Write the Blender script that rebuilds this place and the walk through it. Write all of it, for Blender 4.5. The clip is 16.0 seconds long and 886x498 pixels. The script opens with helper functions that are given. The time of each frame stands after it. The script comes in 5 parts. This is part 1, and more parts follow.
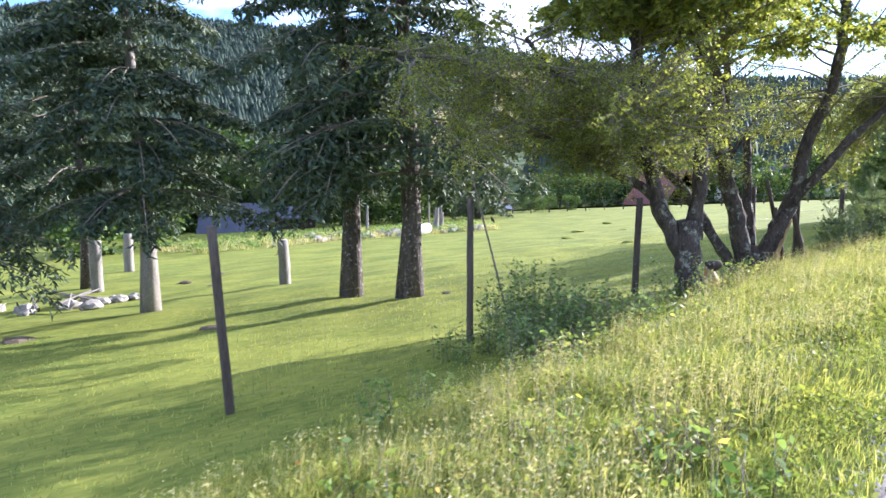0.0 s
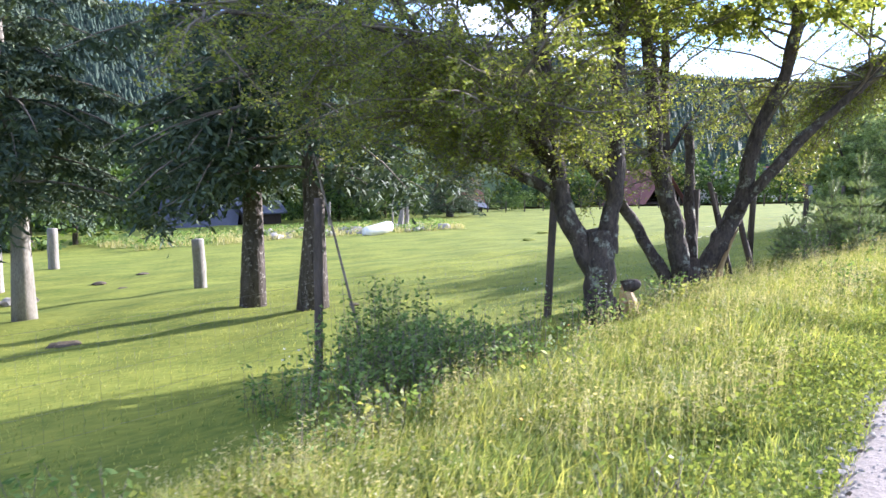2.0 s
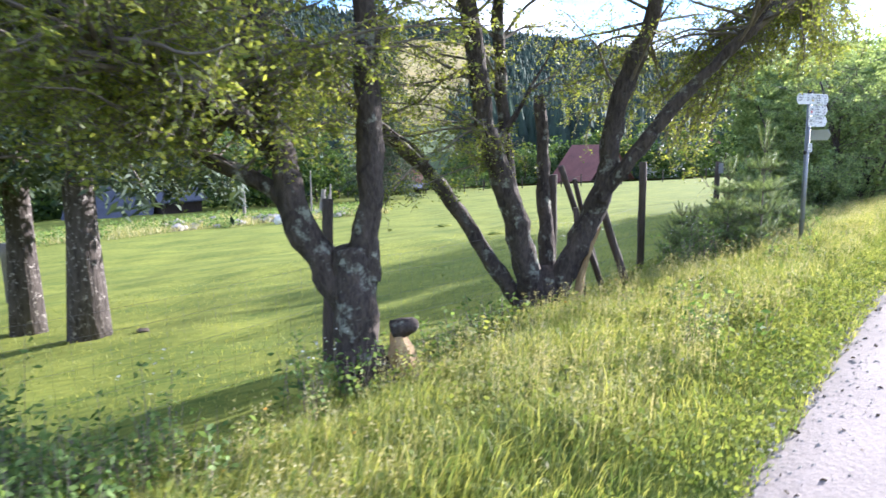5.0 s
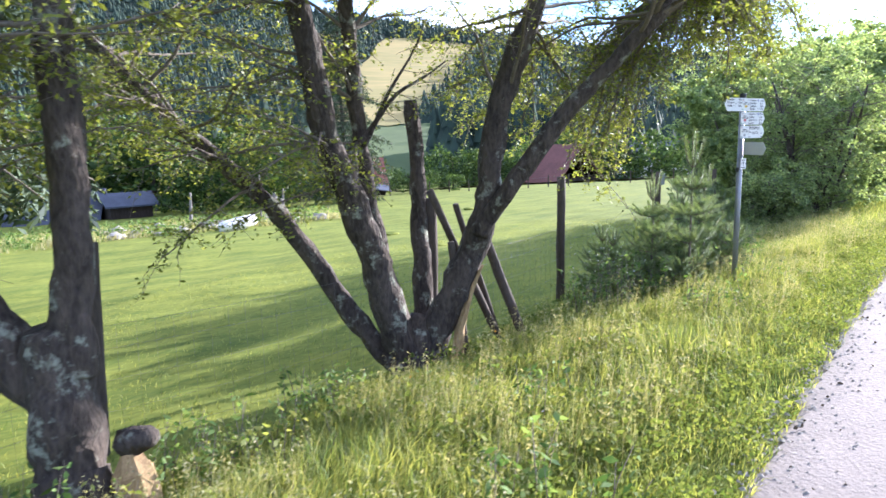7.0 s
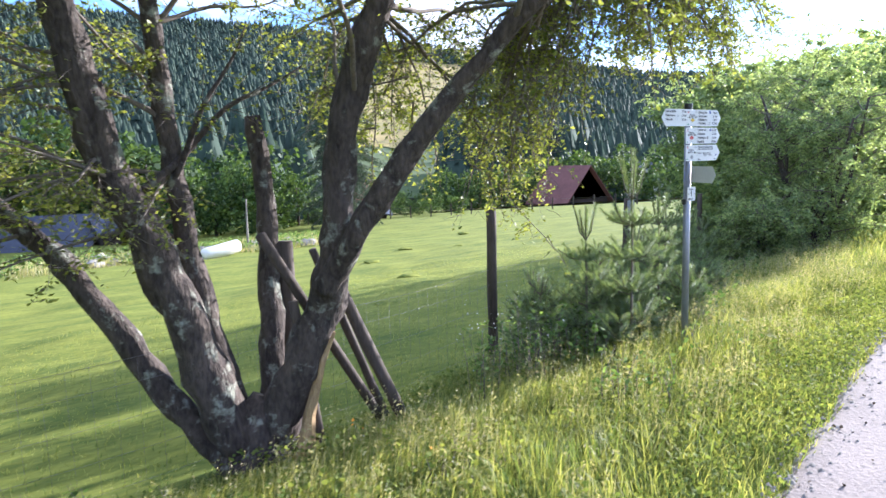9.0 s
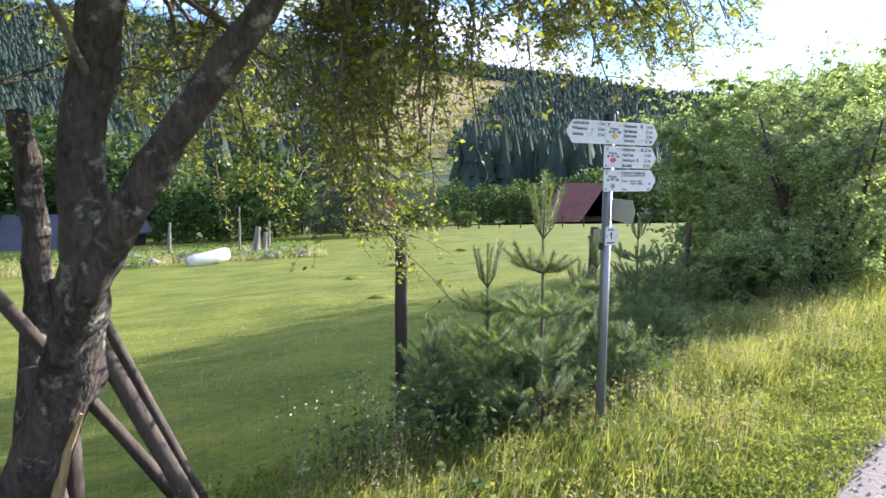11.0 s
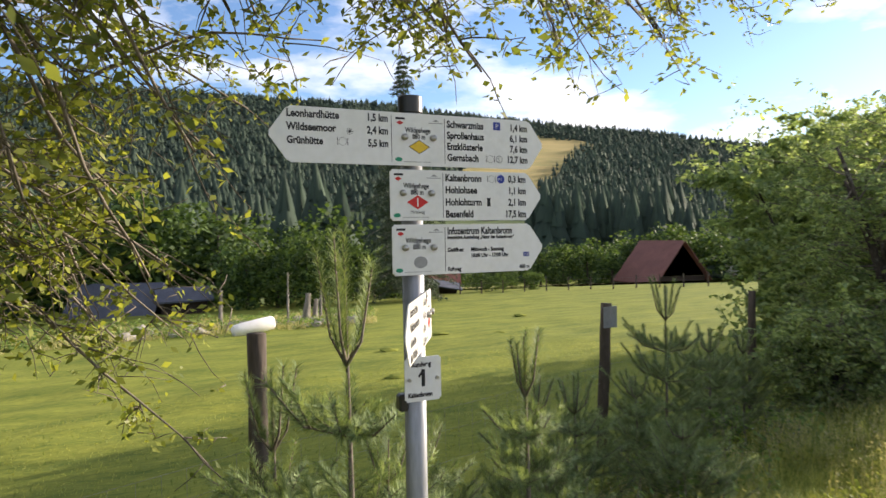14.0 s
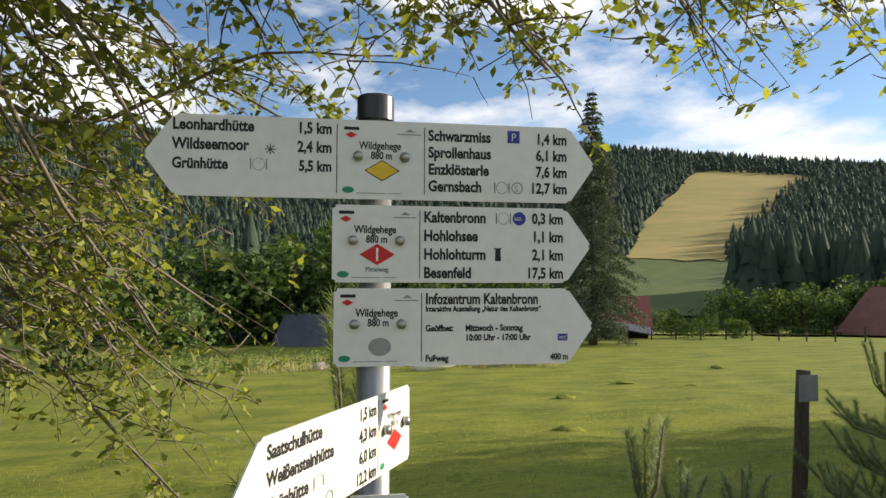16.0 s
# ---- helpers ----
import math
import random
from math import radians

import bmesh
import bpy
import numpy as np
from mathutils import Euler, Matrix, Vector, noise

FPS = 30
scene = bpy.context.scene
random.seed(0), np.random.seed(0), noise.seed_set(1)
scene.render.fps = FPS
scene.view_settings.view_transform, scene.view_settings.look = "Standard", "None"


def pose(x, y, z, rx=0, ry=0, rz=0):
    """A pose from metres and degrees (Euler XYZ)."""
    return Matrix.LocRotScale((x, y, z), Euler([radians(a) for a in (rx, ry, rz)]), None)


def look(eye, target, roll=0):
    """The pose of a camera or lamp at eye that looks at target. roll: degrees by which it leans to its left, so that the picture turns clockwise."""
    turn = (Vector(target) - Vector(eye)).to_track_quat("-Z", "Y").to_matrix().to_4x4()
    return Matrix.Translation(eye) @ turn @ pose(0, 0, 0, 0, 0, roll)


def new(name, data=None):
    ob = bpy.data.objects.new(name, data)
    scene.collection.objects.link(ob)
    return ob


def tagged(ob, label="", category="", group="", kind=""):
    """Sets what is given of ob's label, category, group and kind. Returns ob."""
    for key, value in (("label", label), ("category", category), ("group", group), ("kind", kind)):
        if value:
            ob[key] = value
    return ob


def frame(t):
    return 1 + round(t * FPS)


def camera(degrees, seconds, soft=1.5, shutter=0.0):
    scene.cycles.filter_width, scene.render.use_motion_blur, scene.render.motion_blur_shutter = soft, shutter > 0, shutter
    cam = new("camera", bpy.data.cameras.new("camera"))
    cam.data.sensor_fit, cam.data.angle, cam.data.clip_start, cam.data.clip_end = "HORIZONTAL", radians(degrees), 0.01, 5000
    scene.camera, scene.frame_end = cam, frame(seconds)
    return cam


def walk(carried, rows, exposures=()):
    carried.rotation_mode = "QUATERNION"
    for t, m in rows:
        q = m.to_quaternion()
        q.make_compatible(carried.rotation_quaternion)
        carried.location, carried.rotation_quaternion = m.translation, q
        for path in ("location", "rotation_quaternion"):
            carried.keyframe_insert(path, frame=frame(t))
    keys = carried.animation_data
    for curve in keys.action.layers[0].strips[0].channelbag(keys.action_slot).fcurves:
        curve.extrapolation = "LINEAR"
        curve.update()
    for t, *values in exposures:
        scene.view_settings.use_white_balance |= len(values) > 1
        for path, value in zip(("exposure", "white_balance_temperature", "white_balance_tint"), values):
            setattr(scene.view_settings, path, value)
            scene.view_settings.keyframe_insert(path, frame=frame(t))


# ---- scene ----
cam = camera(67.4, 16.0, shutter=0.3)
PATH = [
    (0, (-15.816, -7.606, 1.689), (-14.881, -5.856, 1.443), -0.9),
    (0.5, (-15.231, -7.364, 1.726), (-14.286, -5.622, 1.46), 0.1),
    (1, (-14.612, -7.2, 1.714), (-13.685, -5.442, 1.496), -0.0),
    (1.5, (-13.935, -6.857, 1.678), (-12.956, -5.135, 1.404), 0.1),
    (2, (-13.325, -6.642, 1.635), (-12.356, -4.911, 1.379), 0.1),
    (2.5, (-12.688, -6.455, 1.584), (-11.702, -4.733, 1.335), 0.0),
    (3, (-12.037, -6.211, 1.583), (-11.042, -4.496, 1.32), -0.4),
    (3.5, (-11.337, -6.008, 1.707), (-10.414, -4.252, 1.448), -1.4),
    (4, (-10.726, -5.713, 1.7), (-9.767, -3.977, 1.442), -1.9),
    (4.5, (-10.145, -5.482, 1.689), (-9.206, -3.741, 1.39), -1.9),
    (5, (-9.608, -5.274, 1.655), (-8.543, -3.611, 1.336), -1.1),
    (5.2, (-9.365, -5.147, 1.659), (-8.28, -3.498, 1.34), -0.0),
    (7.3, (-7.053, -4.421, 1.83), (-5.914, -2.81, 1.504), -2.0),
    (7.5, (-6.829, -4.364, 1.83), (-5.651, -2.78, 1.507), -2.3),
    (8, (-6.282, -4.277, 1.845), (-5.184, -2.626, 1.578), -2.3),
    (8.5, (-5.77, -4.041, 1.813), (-4.676, -2.39, 1.536), -2.8),
    (9, (-5.205, -3.846, 1.822), (-4.117, -2.188, 1.563), -1.7),
    (9.5, (-4.741, -3.672, 1.822), (-3.634, -2.022, 1.598), -1.5),
    (9.7, (-4.545, -3.613, 1.826), (-3.398, -1.99, 1.6), -0.0),
    (11.8, (-2.573, -2.861, 1.883), (-1.573, -1.144, 1.664), 0.4),
    (12, (-2.407, -2.757, 1.853), (-1.375, -1.058, 1.629), -0.3),
    (12.5, (-1.94, -2.552, 1.838), (-0.924, -0.84, 1.645), -0.3),
    (13, (-1.484, -2.313, 1.862), (-0.482, -0.589, 1.7), -0.4),
    (13.5, (-1.101, -2.025, 1.867), (-0.085, -0.305, 1.773), -1.1),
    (14, (-0.731, -1.778, 1.875), (0.113, 0.035, 1.837), -1.0),
    (14.5, (-0.48, -1.519, 1.879), (0.287, 0.328, 1.847), -0.5),
    (15, (-0.3, -1.43, 1.907), (0.343, 0.464, 1.937), -0.5),
    (15.5, (-0.14, -1.389, 1.925), (0.268, 0.568, 1.986), 0.0),
    (16, (-0.062, -1.276, 1.933), (0.239, 0.699, 2.015), 0.2),
]
walk(cam, [(t, look(eye, target, roll)) for t, eye, target, roll in PATH], exposures=[(0, 2.04, 5450, 24), (5, 2.0, 5400, 22), (9.5, 1.90, 5350, 22), (11.8, 1.48, 5950, 19), (13, 1.30, 6450, 18), (14.5, 1.0, 7000, 16), (16, 0.74, 7100, 12)])

# ---- world, sun ----
SUN_AZ, SUN_EL = radians(84), radians(17)   # from +y towards +x; height
world = bpy.data.worlds.new("world"); scene.world = world; world.use_nodes = True
wn, wl = world.node_tree.nodes, world.node_tree.links
wn.clear()
w_out = wn.new("ShaderNodeOutputWorld"); w_bg = wn.new("ShaderNodeBackground"); w_sky = wn.new("ShaderNodeTexSky")
w_sky.sky_type, w_sky.sun_disc, w_sky.sun_elevation, w_sky.sun_rotation = "NISHITA", False, SUN_EL, SUN_AZ
w_sky.altitude, w_sky.dust_density, w_sky.ozone_density = 800, 0.6, 2.2
w_bg.inputs["Strength"].default_value = 0.062
w_tc = wn.new("ShaderNodeTexCoord"); w_map = wn.new("ShaderNodeMapping"); w_map.inputs["Scale"].default_value = (1.6, 1.6, 4.5)
w_map.inputs["Location"].default_value = (3.1, 0.4, 0.2)
w_n = wn.new("ShaderNodeTexNoise"); w_n.inputs["Scale"].default_value = 1.7; w_n.inputs["Detail"].default_value = 7; w_n.inputs["Roughness"].default_value = 0.56
w_r = wn.new("ShaderNodeValToRGB"); w_r.color_ramp.elements[0].position = 0.43; w_r.color_ramp.elements[1].position = 0.57
w_n2 = wn.new("ShaderNodeTexNoise"); w_n2.inputs["Scale"].default_value = 3.5; w_n2.inputs["Detail"].default_value = 6
w_c = wn.new("ShaderNodeValToRGB"); w_c.color_ramp.elements[0].position = 0.35; w_c.color_ramp.elements[1].position = 0.7
w_c.color_ramp.elements[0].color = (8.6, 9.3, 10.4, 1); w_c.color_ramp.elements[1].color = (13.0, 13.0, 13.0, 1)
w_mix = wn.new("ShaderNodeMixRGB"); w_gain = wn.new("ShaderNodeMixRGB"); w_gain.blend_type = "MULTIPLY"; w_gain.inputs[0].default_value = 1; w_gain.inputs[2].default_value = (1.35, 1.55, 1.75, 1)
wl.new(w_tc.outputs["Generated"], w_map.inputs["Vector"]); wl.new(w_map.outputs[0], w_n.inputs["Vector"]); wl.new(w_map.outputs[0], w_n2.inputs["Vector"])
wl.new(w_n.outputs[0], w_r.inputs[0]); wl.new(w_n2.outputs[0], w_c.inputs[0])
wl.new(w_r.outputs[0], w_mix.inputs[0]); wl.new(w_sky.outputs[0], w_gain.inputs[1]); wl.new(w_gain.outputs[0], w_mix.inputs[1]); wl.new(w_c.outputs[0], w_mix.inputs[2])
wl.new(w_mix.outputs[0], w_bg.inputs[0]); wl.new(w_bg.outputs[0], w_out.inputs[0])
sun_data = bpy.data.lights.new("sun", "SUN"); sun_data.energy = 5.0; sun_data.angle = radians(0.6); sun_data.color = (1.0, 0.91, 0.74)
sun = new("sun", sun_data)
sun.matrix_world = look((30 * math.sin(SUN_AZ) * math.cos(SUN_EL), 30 * math.cos(SUN_AZ) * math.cos(SUN_EL), 30 * math.sin(SUN_EL)), (0, 0, 0))

# ---- materials ----


def material(name, base, dark=None, scale=8.0, rough=0.8, bump=0.0, fine=None, metal=0.0, through_light=0.0, island=0.0, coords="Object", stretch=(1, 1, 1), spec=0.3, each=0.0, patch=None):
    """A surface whose colour runs between dark and base at two scales. through_light: share of light let through (leaves)."""
    m = bpy.data.materials.new(name); m.use_nodes = True
    n, l = m.node_tree.nodes, m.node_tree.links
    b = n["Principled BSDF"]
    b.inputs["Roughness"].default_value = rough; b.inputs["Metallic"].default_value = metal
    b.inputs["Specular IOR Level"].default_value = spec
    dark = dark or tuple(c * 0.7 for c in base)
    tc = n.new("ShaderNodeTexCoord"); mp = n.new("ShaderNodeMapping"); mp.inputs["Scale"].default_value = stretch
    l.new(tc.outputs[coords], mp.inputs["Vector"])
    t1 = n.new("ShaderNodeTexNoise"); t1.inputs["Scale"].default_value = scale; t1.inputs["Detail"].default_value = 5
    t2 = n.new("ShaderNodeTexNoise"); t2.inputs["Scale"].default_value = fine or scale * 7; t2.inputs["Detail"].default_value = 3
    l.new(mp.outputs[0], t1.inputs["Vector"]); l.new(mp.outputs[0], t2.inputs["Vector"])
    add = n.new("ShaderNodeMath"); add.operation = "MULTIPLY_ADD"; add.inputs[1].default_value = 0.5
    l.new(t2.outputs[0], add.inputs[0]); half = n.new("ShaderNodeMath"); half.operation = "MULTIPLY"; half.inputs[1].default_value = 0.5
    l.new(t1.outputs[0], half.inputs[0]); l.new(half.outputs[0], add.inputs[2])
    last = add.outputs[0]
    if island or each:
        if island:
            g = n.new("ShaderNodeNewGeometry"); rnd = g.outputs["Random Per Island"]
        else:
            g = n.new("ShaderNodeObjectInfo"); rnd = g.outputs["Random"]
        k = n.new("ShaderNodeMath"); k.operation = "MULTIPLY_ADD"; k.inputs[1].default_value = island or each; l.new(rnd, k.inputs[0])
        o = n.new("ShaderNodeMath"); o.operation = "ADD"; o.inputs[1].default_value = -0.5 * (island or each); l.new(last, o.inputs[0]); l.new(o.outputs[0], k.inputs[2])
        last = k.outputs[0]
    r = n.new("ShaderNodeValToRGB"); r.color_ramp.elements[0].position = 0.32; r.color_ramp.elements[1].position = 0.68
    r.color_ramp.elements[0].color = (*dark, 1); r.color_ramp.elements[1].color = (*base, 1)
    l.new(last, r.inputs[0]); l.new(r.outputs[0], b.inputs["Base Color"])
    if patch:   # lichen or flaked plates: colour, scale, threshold
        t3 = n.new("ShaderNodeTexNoise"); t3.inputs["Scale"].default_value = patch[1]; t3.inputs["Detail"].default_value = 8; t3.inputs["Roughness"].default_value = 0.7
        l.new(tc.outputs[coords], t3.inputs["Vector"])
        pr = n.new("ShaderNodeValToRGB"); pr.color_ramp.elements[0].position = patch[2] - 0.04; pr.color_ramp.elements[1].position = patch[2] + 0.05
        pm = n.new("ShaderNodeMixRGB"); pm.inputs[2].default_value = (*patch[0], 1)
        l.new(t3.outputs[0], pr.inputs[0]); l.new(pr.outputs[0], pm.inputs[0]); l.new(r.outputs[0], pm.inputs[1]); l.new(pm.outputs[0], b.inputs["Base Color"])
    if bump:
        bm_ = n.new("ShaderNodeBump"); bm_.inputs["Strength"].default_value = 0.8; bm_.inputs["Distance"].default_value = bump
        l.new(add.outputs[0], bm_.inputs["Height"]); l.new(bm_.outputs[0], b.inputs["Normal"])
    if through_light:
        tr = n.new("ShaderNodeBsdfTranslucent"); mx = n.new("ShaderNodeMixShader"); mx.inputs[0].default_value = through_light
        gain = n.new("ShaderNodeMixRGB"); gain.blend_type = "MULTIPLY"; gain.inputs[0].default_value = 1; gain.inputs[2].default_value = (1.65, 1.55, 0.8, 1)
        l.new(r.outputs[0], gain.inputs[1]); l.new(gain.outputs[0], tr.inputs[0])
        l.new(b.outputs[0], mx.inputs[1]); l.new(tr.outputs[0], mx.inputs[2]); l.new(mx.outputs[0], n["Material Output"].inputs[0])
    return m


M = dict(
    field=material("mown_grass", (0.250, 0.262, 0.048), (0.078, 0.116, 0.022), 0.45, 0.95, 0.03, 5, stretch=(1, 2.2, 1), spec=0.08),
    path=material("gravel", (0.335, 0.288, 0.255), (0.225, 0.192, 0.168), 1.6, 0.95, 0.014, 45),
    grass=material("grass_blade", (0.360, 0.370, 0.115), (0.12, 0.175, 0.048), 0.9, 0.6, 0, 5, through_light=0.42, island=0.55, spec=0.25),
    straw=material("dry_grass", (0.44, 0.40, 0.24), (0.26, 0.27, 0.12), 2, 0.7, 0, through_light=0.35, island=0.5),
    clover=material("clover_leaf", (0.235, 0.275, 0.07), (0.10, 0.145, 0.035), 1.5, 0.7, 0, through_light=0.36, island=0.4, spec=0.08),
    weed=material("weed_leaf", (0.21, 0.30, 0.10), (0.07, 0.13, 0.035), 1.5, 0.7, 0, through_light=0.35, island=0.5, spec=0.15),
    leaf=material("tree_leaf", (0.27, 0.30, 0.065), (0.105, 0.14, 0.032), 1.0, 0.5, 0, through_light=0.46, island=0.6),
    bushleaf=material("bush_leaf", (0.33, 0.41, 0.19), (0.15, 0.22, 0.10), 1.0, 0.6, 0, through_light=0.48, island=0.6),
    farleaf=material("far_leaf", (0.10, 0.16, 0.04), (0.03, 0.06, 0.018), 0.3, 0.7, 0, through_light=0.3, island=0.6),
    bark=material("fruit_tree_bark", (0.115, 0.092, 0.075), (0.022, 0.018, 0.016), 9, 0.95, 0.06, 34, stretch=(1, 1, 0.4), patch=((0.27, 0.28, 0.22), 5.0, 0.60)),
    bark2=material("conifer_bark", (0.125, 0.104, 0.090), (0.030, 0.023, 0.020), 9, 0.95, 0.07, 20, stretch=(1, 1, 0.22), patch=((0.40, 0.36, 0.32), 11.0, 0.60)),
    twig=material("twig_bark", (0.24, 0.205, 0.165), (0.09, 0.075, 0.06), 10, 0.9),
    split=material("split_wood", (0.52, 0.37, 0.18), (0.22, 0.14, 0.07), 12, 0.8, 0.01, stretch=(1, 1, 0.2)),
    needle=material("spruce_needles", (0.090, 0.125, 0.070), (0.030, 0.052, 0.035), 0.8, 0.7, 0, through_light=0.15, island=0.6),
    pine=material("pine_needles", (0.27, 0.34, 0.16), (0.10, 0.155, 0.07), 2.0, 0.6, 0, through_light=0.3, island=0.6),
    post=material("weathered_post", (0.12, 0.095, 0.075), (0.045, 0.036, 0.03), 8, 0.9, 0.008, 60, stretch=(1, 1, 0.15)),
    paleconc=material("pale_weathered_and_sunlit_wood", (0.30, 0.275, 0.24), (0.13, 0.118, 0.10), 5, 0.9, 0.01, 40, stretch=(1, 1, 0.3)),
    wire=material("fence_wire", (0.25, 0.24, 0.22), None, 30, 0.5, metal=0.7),
    steel=material("galvanised_steel", (0.33, 0.34, 0.36), (0.20, 0.21, 0.23), 9, 0.48, 0.001, 90, metal=0.6, stretch=(1, 1, 0.2)),
    cap=material("black_plastic", (0.02, 0.02, 0.022), None, 10, 0.35, spec=0.5),
    sign=material("sign_face", (0.72, 0.72, 0.70), (0.62, 0.62, 0.59), 3, 0.38, 0, 40, spec=0.4),
    ink=material("black_print", (0.02, 0.02, 0.025), None, 10, 0.5),
    red=material("red_print", (0.62, 0.03, 0.03), None, 10, 0.45),
    yellow=material("yellow_print", (0.78, 0.52, 0.04), None, 10, 0.45),
    blue=material("blue_print", (0.03, 0.05, 0.30), None, 10, 0.45),
    green=material("green_print", (0.02, 0.28, 0.16), None, 10, 0.45),
    greyp=material("grey_print", (0.32, 0.32, 0.32), None, 10, 0.5),
    white=material("white_print", (0.8, 0.8, 0.8), None, 10, 0.5),
    bolt=material("zinc_bolt", (0.45, 0.44, 0.41), None, 20, 0.35, metal=0.9),
    roofdark=material("dark_slate_roof", (0.085, 0.095, 0.125), (0.05, 0.055, 0.075), 1.5, 0.6, 0.02),
    roofold=material("old_tile_roof", (0.20, 0.088, 0.072), (0.12, 0.055, 0.048), 0.8, 0.8, 0.03),
    roofred=material("red_tile_roof", (0.34, 0.13, 0.10), (0.23, 0.085, 0.065), 0.8, 0.8, 0.03),
    wood=material("dark_timber_wall", (0.055, 0.040, 0.032), (0.025, 0.018, 0.014), 1.5, 0.9, 0.01, stretch=(1, 1, 0.2)),
    plaster=material("pale_plaster", (0.68, 0.66, 0.62), (0.55, 0.53, 0.50), 1.0, 0.9),
    glass=material("dark_window", (0.05, 0.06, 0.08), None, 2, 0.15, spec=0.6),
    stone=material("rubble_stone", (0.38, 0.35, 0.30), (0.19, 0.175, 0.15), 2.5, 0.9, 0.03),
    wrap=material("white_wrapping", (0.82, 0.81, 0.78), (0.68, 0.66, 0.62), 3, 0.5, 0.02),
    # needle colour darkened for the shaded hillside and slightly blued for distance haze
    farneedle=material("shaded_far_spruce", (0.040, 0.066, 0.042), (0.025, 0.042, 0.030), 0.05, 0.9, 0, island=0.25),
    # near-black base: the shade between the trunks is put into this colour
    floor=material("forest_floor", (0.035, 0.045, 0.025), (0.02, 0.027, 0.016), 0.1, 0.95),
    slope=material("dry_hill_meadow", (0.35, 0.26, 0.09), (0.19, 0.18, 0.05), 0.012, 0.95, 0, 0.09, stretch=(0.6, 2.0, 3)),
    # green darkened in the base colour to stand for the shadow lying there
    meadow=material("shaded_green_meadow", (0.085, 0.12, 0.03), (0.05, 0.08, 0.02), 0.02, 0.95, 0, 0.2),
    dry=material("dry_meadow", (0.42, 0.36, 0.16), (0.28, 0.27, 0.10), 0.06, 0.95, 0, 0.8),
    flower=material("white_flower", (0.75, 0.73, 0.66), None, 20, 0.7),
    orange=material("orange_flower", (0.80, 0.35, 0.03), None, 20, 0.7),
    earth=material("brown_earth", (0.13, 0.10, 0.065), (0.07, 0.055, 0.035), 5, 0.95, 0.02),
)

# ---- mesh building ----


def mesh_from(name, verts, faces, mat, smooth=False):
    me = bpy.data.meshes.new(name); me.from_pydata(verts, [], faces); me.materials.append(mat)
    if smooth:
        me.shade_smooth()
    return me


def fast_mesh(name, verts, loops, starts, totals, mat, smooth=False):
    """A mesh from arrays, quick for many faces."""
    me = bpy.data.meshes.new(name)
    me.vertices.add(len(verts)); me.vertices.foreach_set("co", np.asarray(verts, dtype=np.float32).ravel())
    me.loops.add(len(loops)); me.loops.foreach_set("vertex_index", np.asarray(loops, dtype=np.int32))
    me.polygons.add(len(starts)); me.polygons.foreach_set("loop_start", np.asarray(starts, dtype=np.int32))
    me.polygons.foreach_set("loop_total", np.asarray(totals, dtype=np.int32))
    me.update(calc_edges=True); me.materials.append(mat)
    if smooth:
        me.shade_smooth()
    return me


def empty(name, at=(0, 0, 0)):
    ob = new(name); ob.location = at; ob.empty_display_size = 0.2
    return ob


def part(name, bm, mat, parent=None, label="", smooth=False):
    me = bpy.data.meshes.new(name); bm.to_mesh(me); bm.free(); me.materials.append(mat)
    if smooth:
        me.shade_smooth()
    ob = new(name, me)
    if parent:
        ob.parent = parent
    if label:
        ob["label"] = label
    return ob


def piece(name, me, parent=None, label=""):
    ob = new(name, me)
    if parent:
        ob.parent = parent
    if label:
        ob["label"] = label
    return ob


def box(size, at=(0, 0, 0), bevel=0.0, turn=0.0, bm=None):
    """A bevelled block of that size about a middle, turned about z, in a bmesh."""
    bm = bm or bmesh.new()
    got = bmesh.ops.create_cube(bm, size=1, matrix=Matrix.Translation(at) @ Matrix.Rotation(turn, 4, "Z") @ Matrix.Diagonal((*size, 1)))
    if bevel:
        bmesh.ops.bevel(bm, geom=list({e for v in got["verts"] for e in v.link_edges}), offset=bevel, segments=1, affect="EDGES")
    return bm


def rod(r0, r1, a, b, sides=10, bm=None, rough=0.0, rings=1):
    """A tapered round bar from a to b, uneven by rough."""
    bm = bm or bmesh.new(); a, b = Vector(a), Vector(b)
    q = (b - a).to_track_quat("Z", "Y"); loops = []
    for i in range(rings + 1):
        f = i / rings; c = a.lerp(b, f); r = r0 + (r1 - r0) * f
        loops.append([bm.verts.new(c + q @ Vector((math.cos(6.2832 * k / sides), math.sin(6.2832 * k / sides), 0)) * r * (1 + rough * noise.noise(Vector((k * 1.7, f * 6, a.x + b.y))))) for k in range(sides)])
    for u, v in zip(loops, loops[1:]):
        for k in range(sides):
            bm.faces.new((u[k], u[(k + 1) % sides], v[(k + 1) % sides], v[k]))
    bm.faces.new(loops[0][::-1]); bm.faces.new(loops[-1])
    return bm


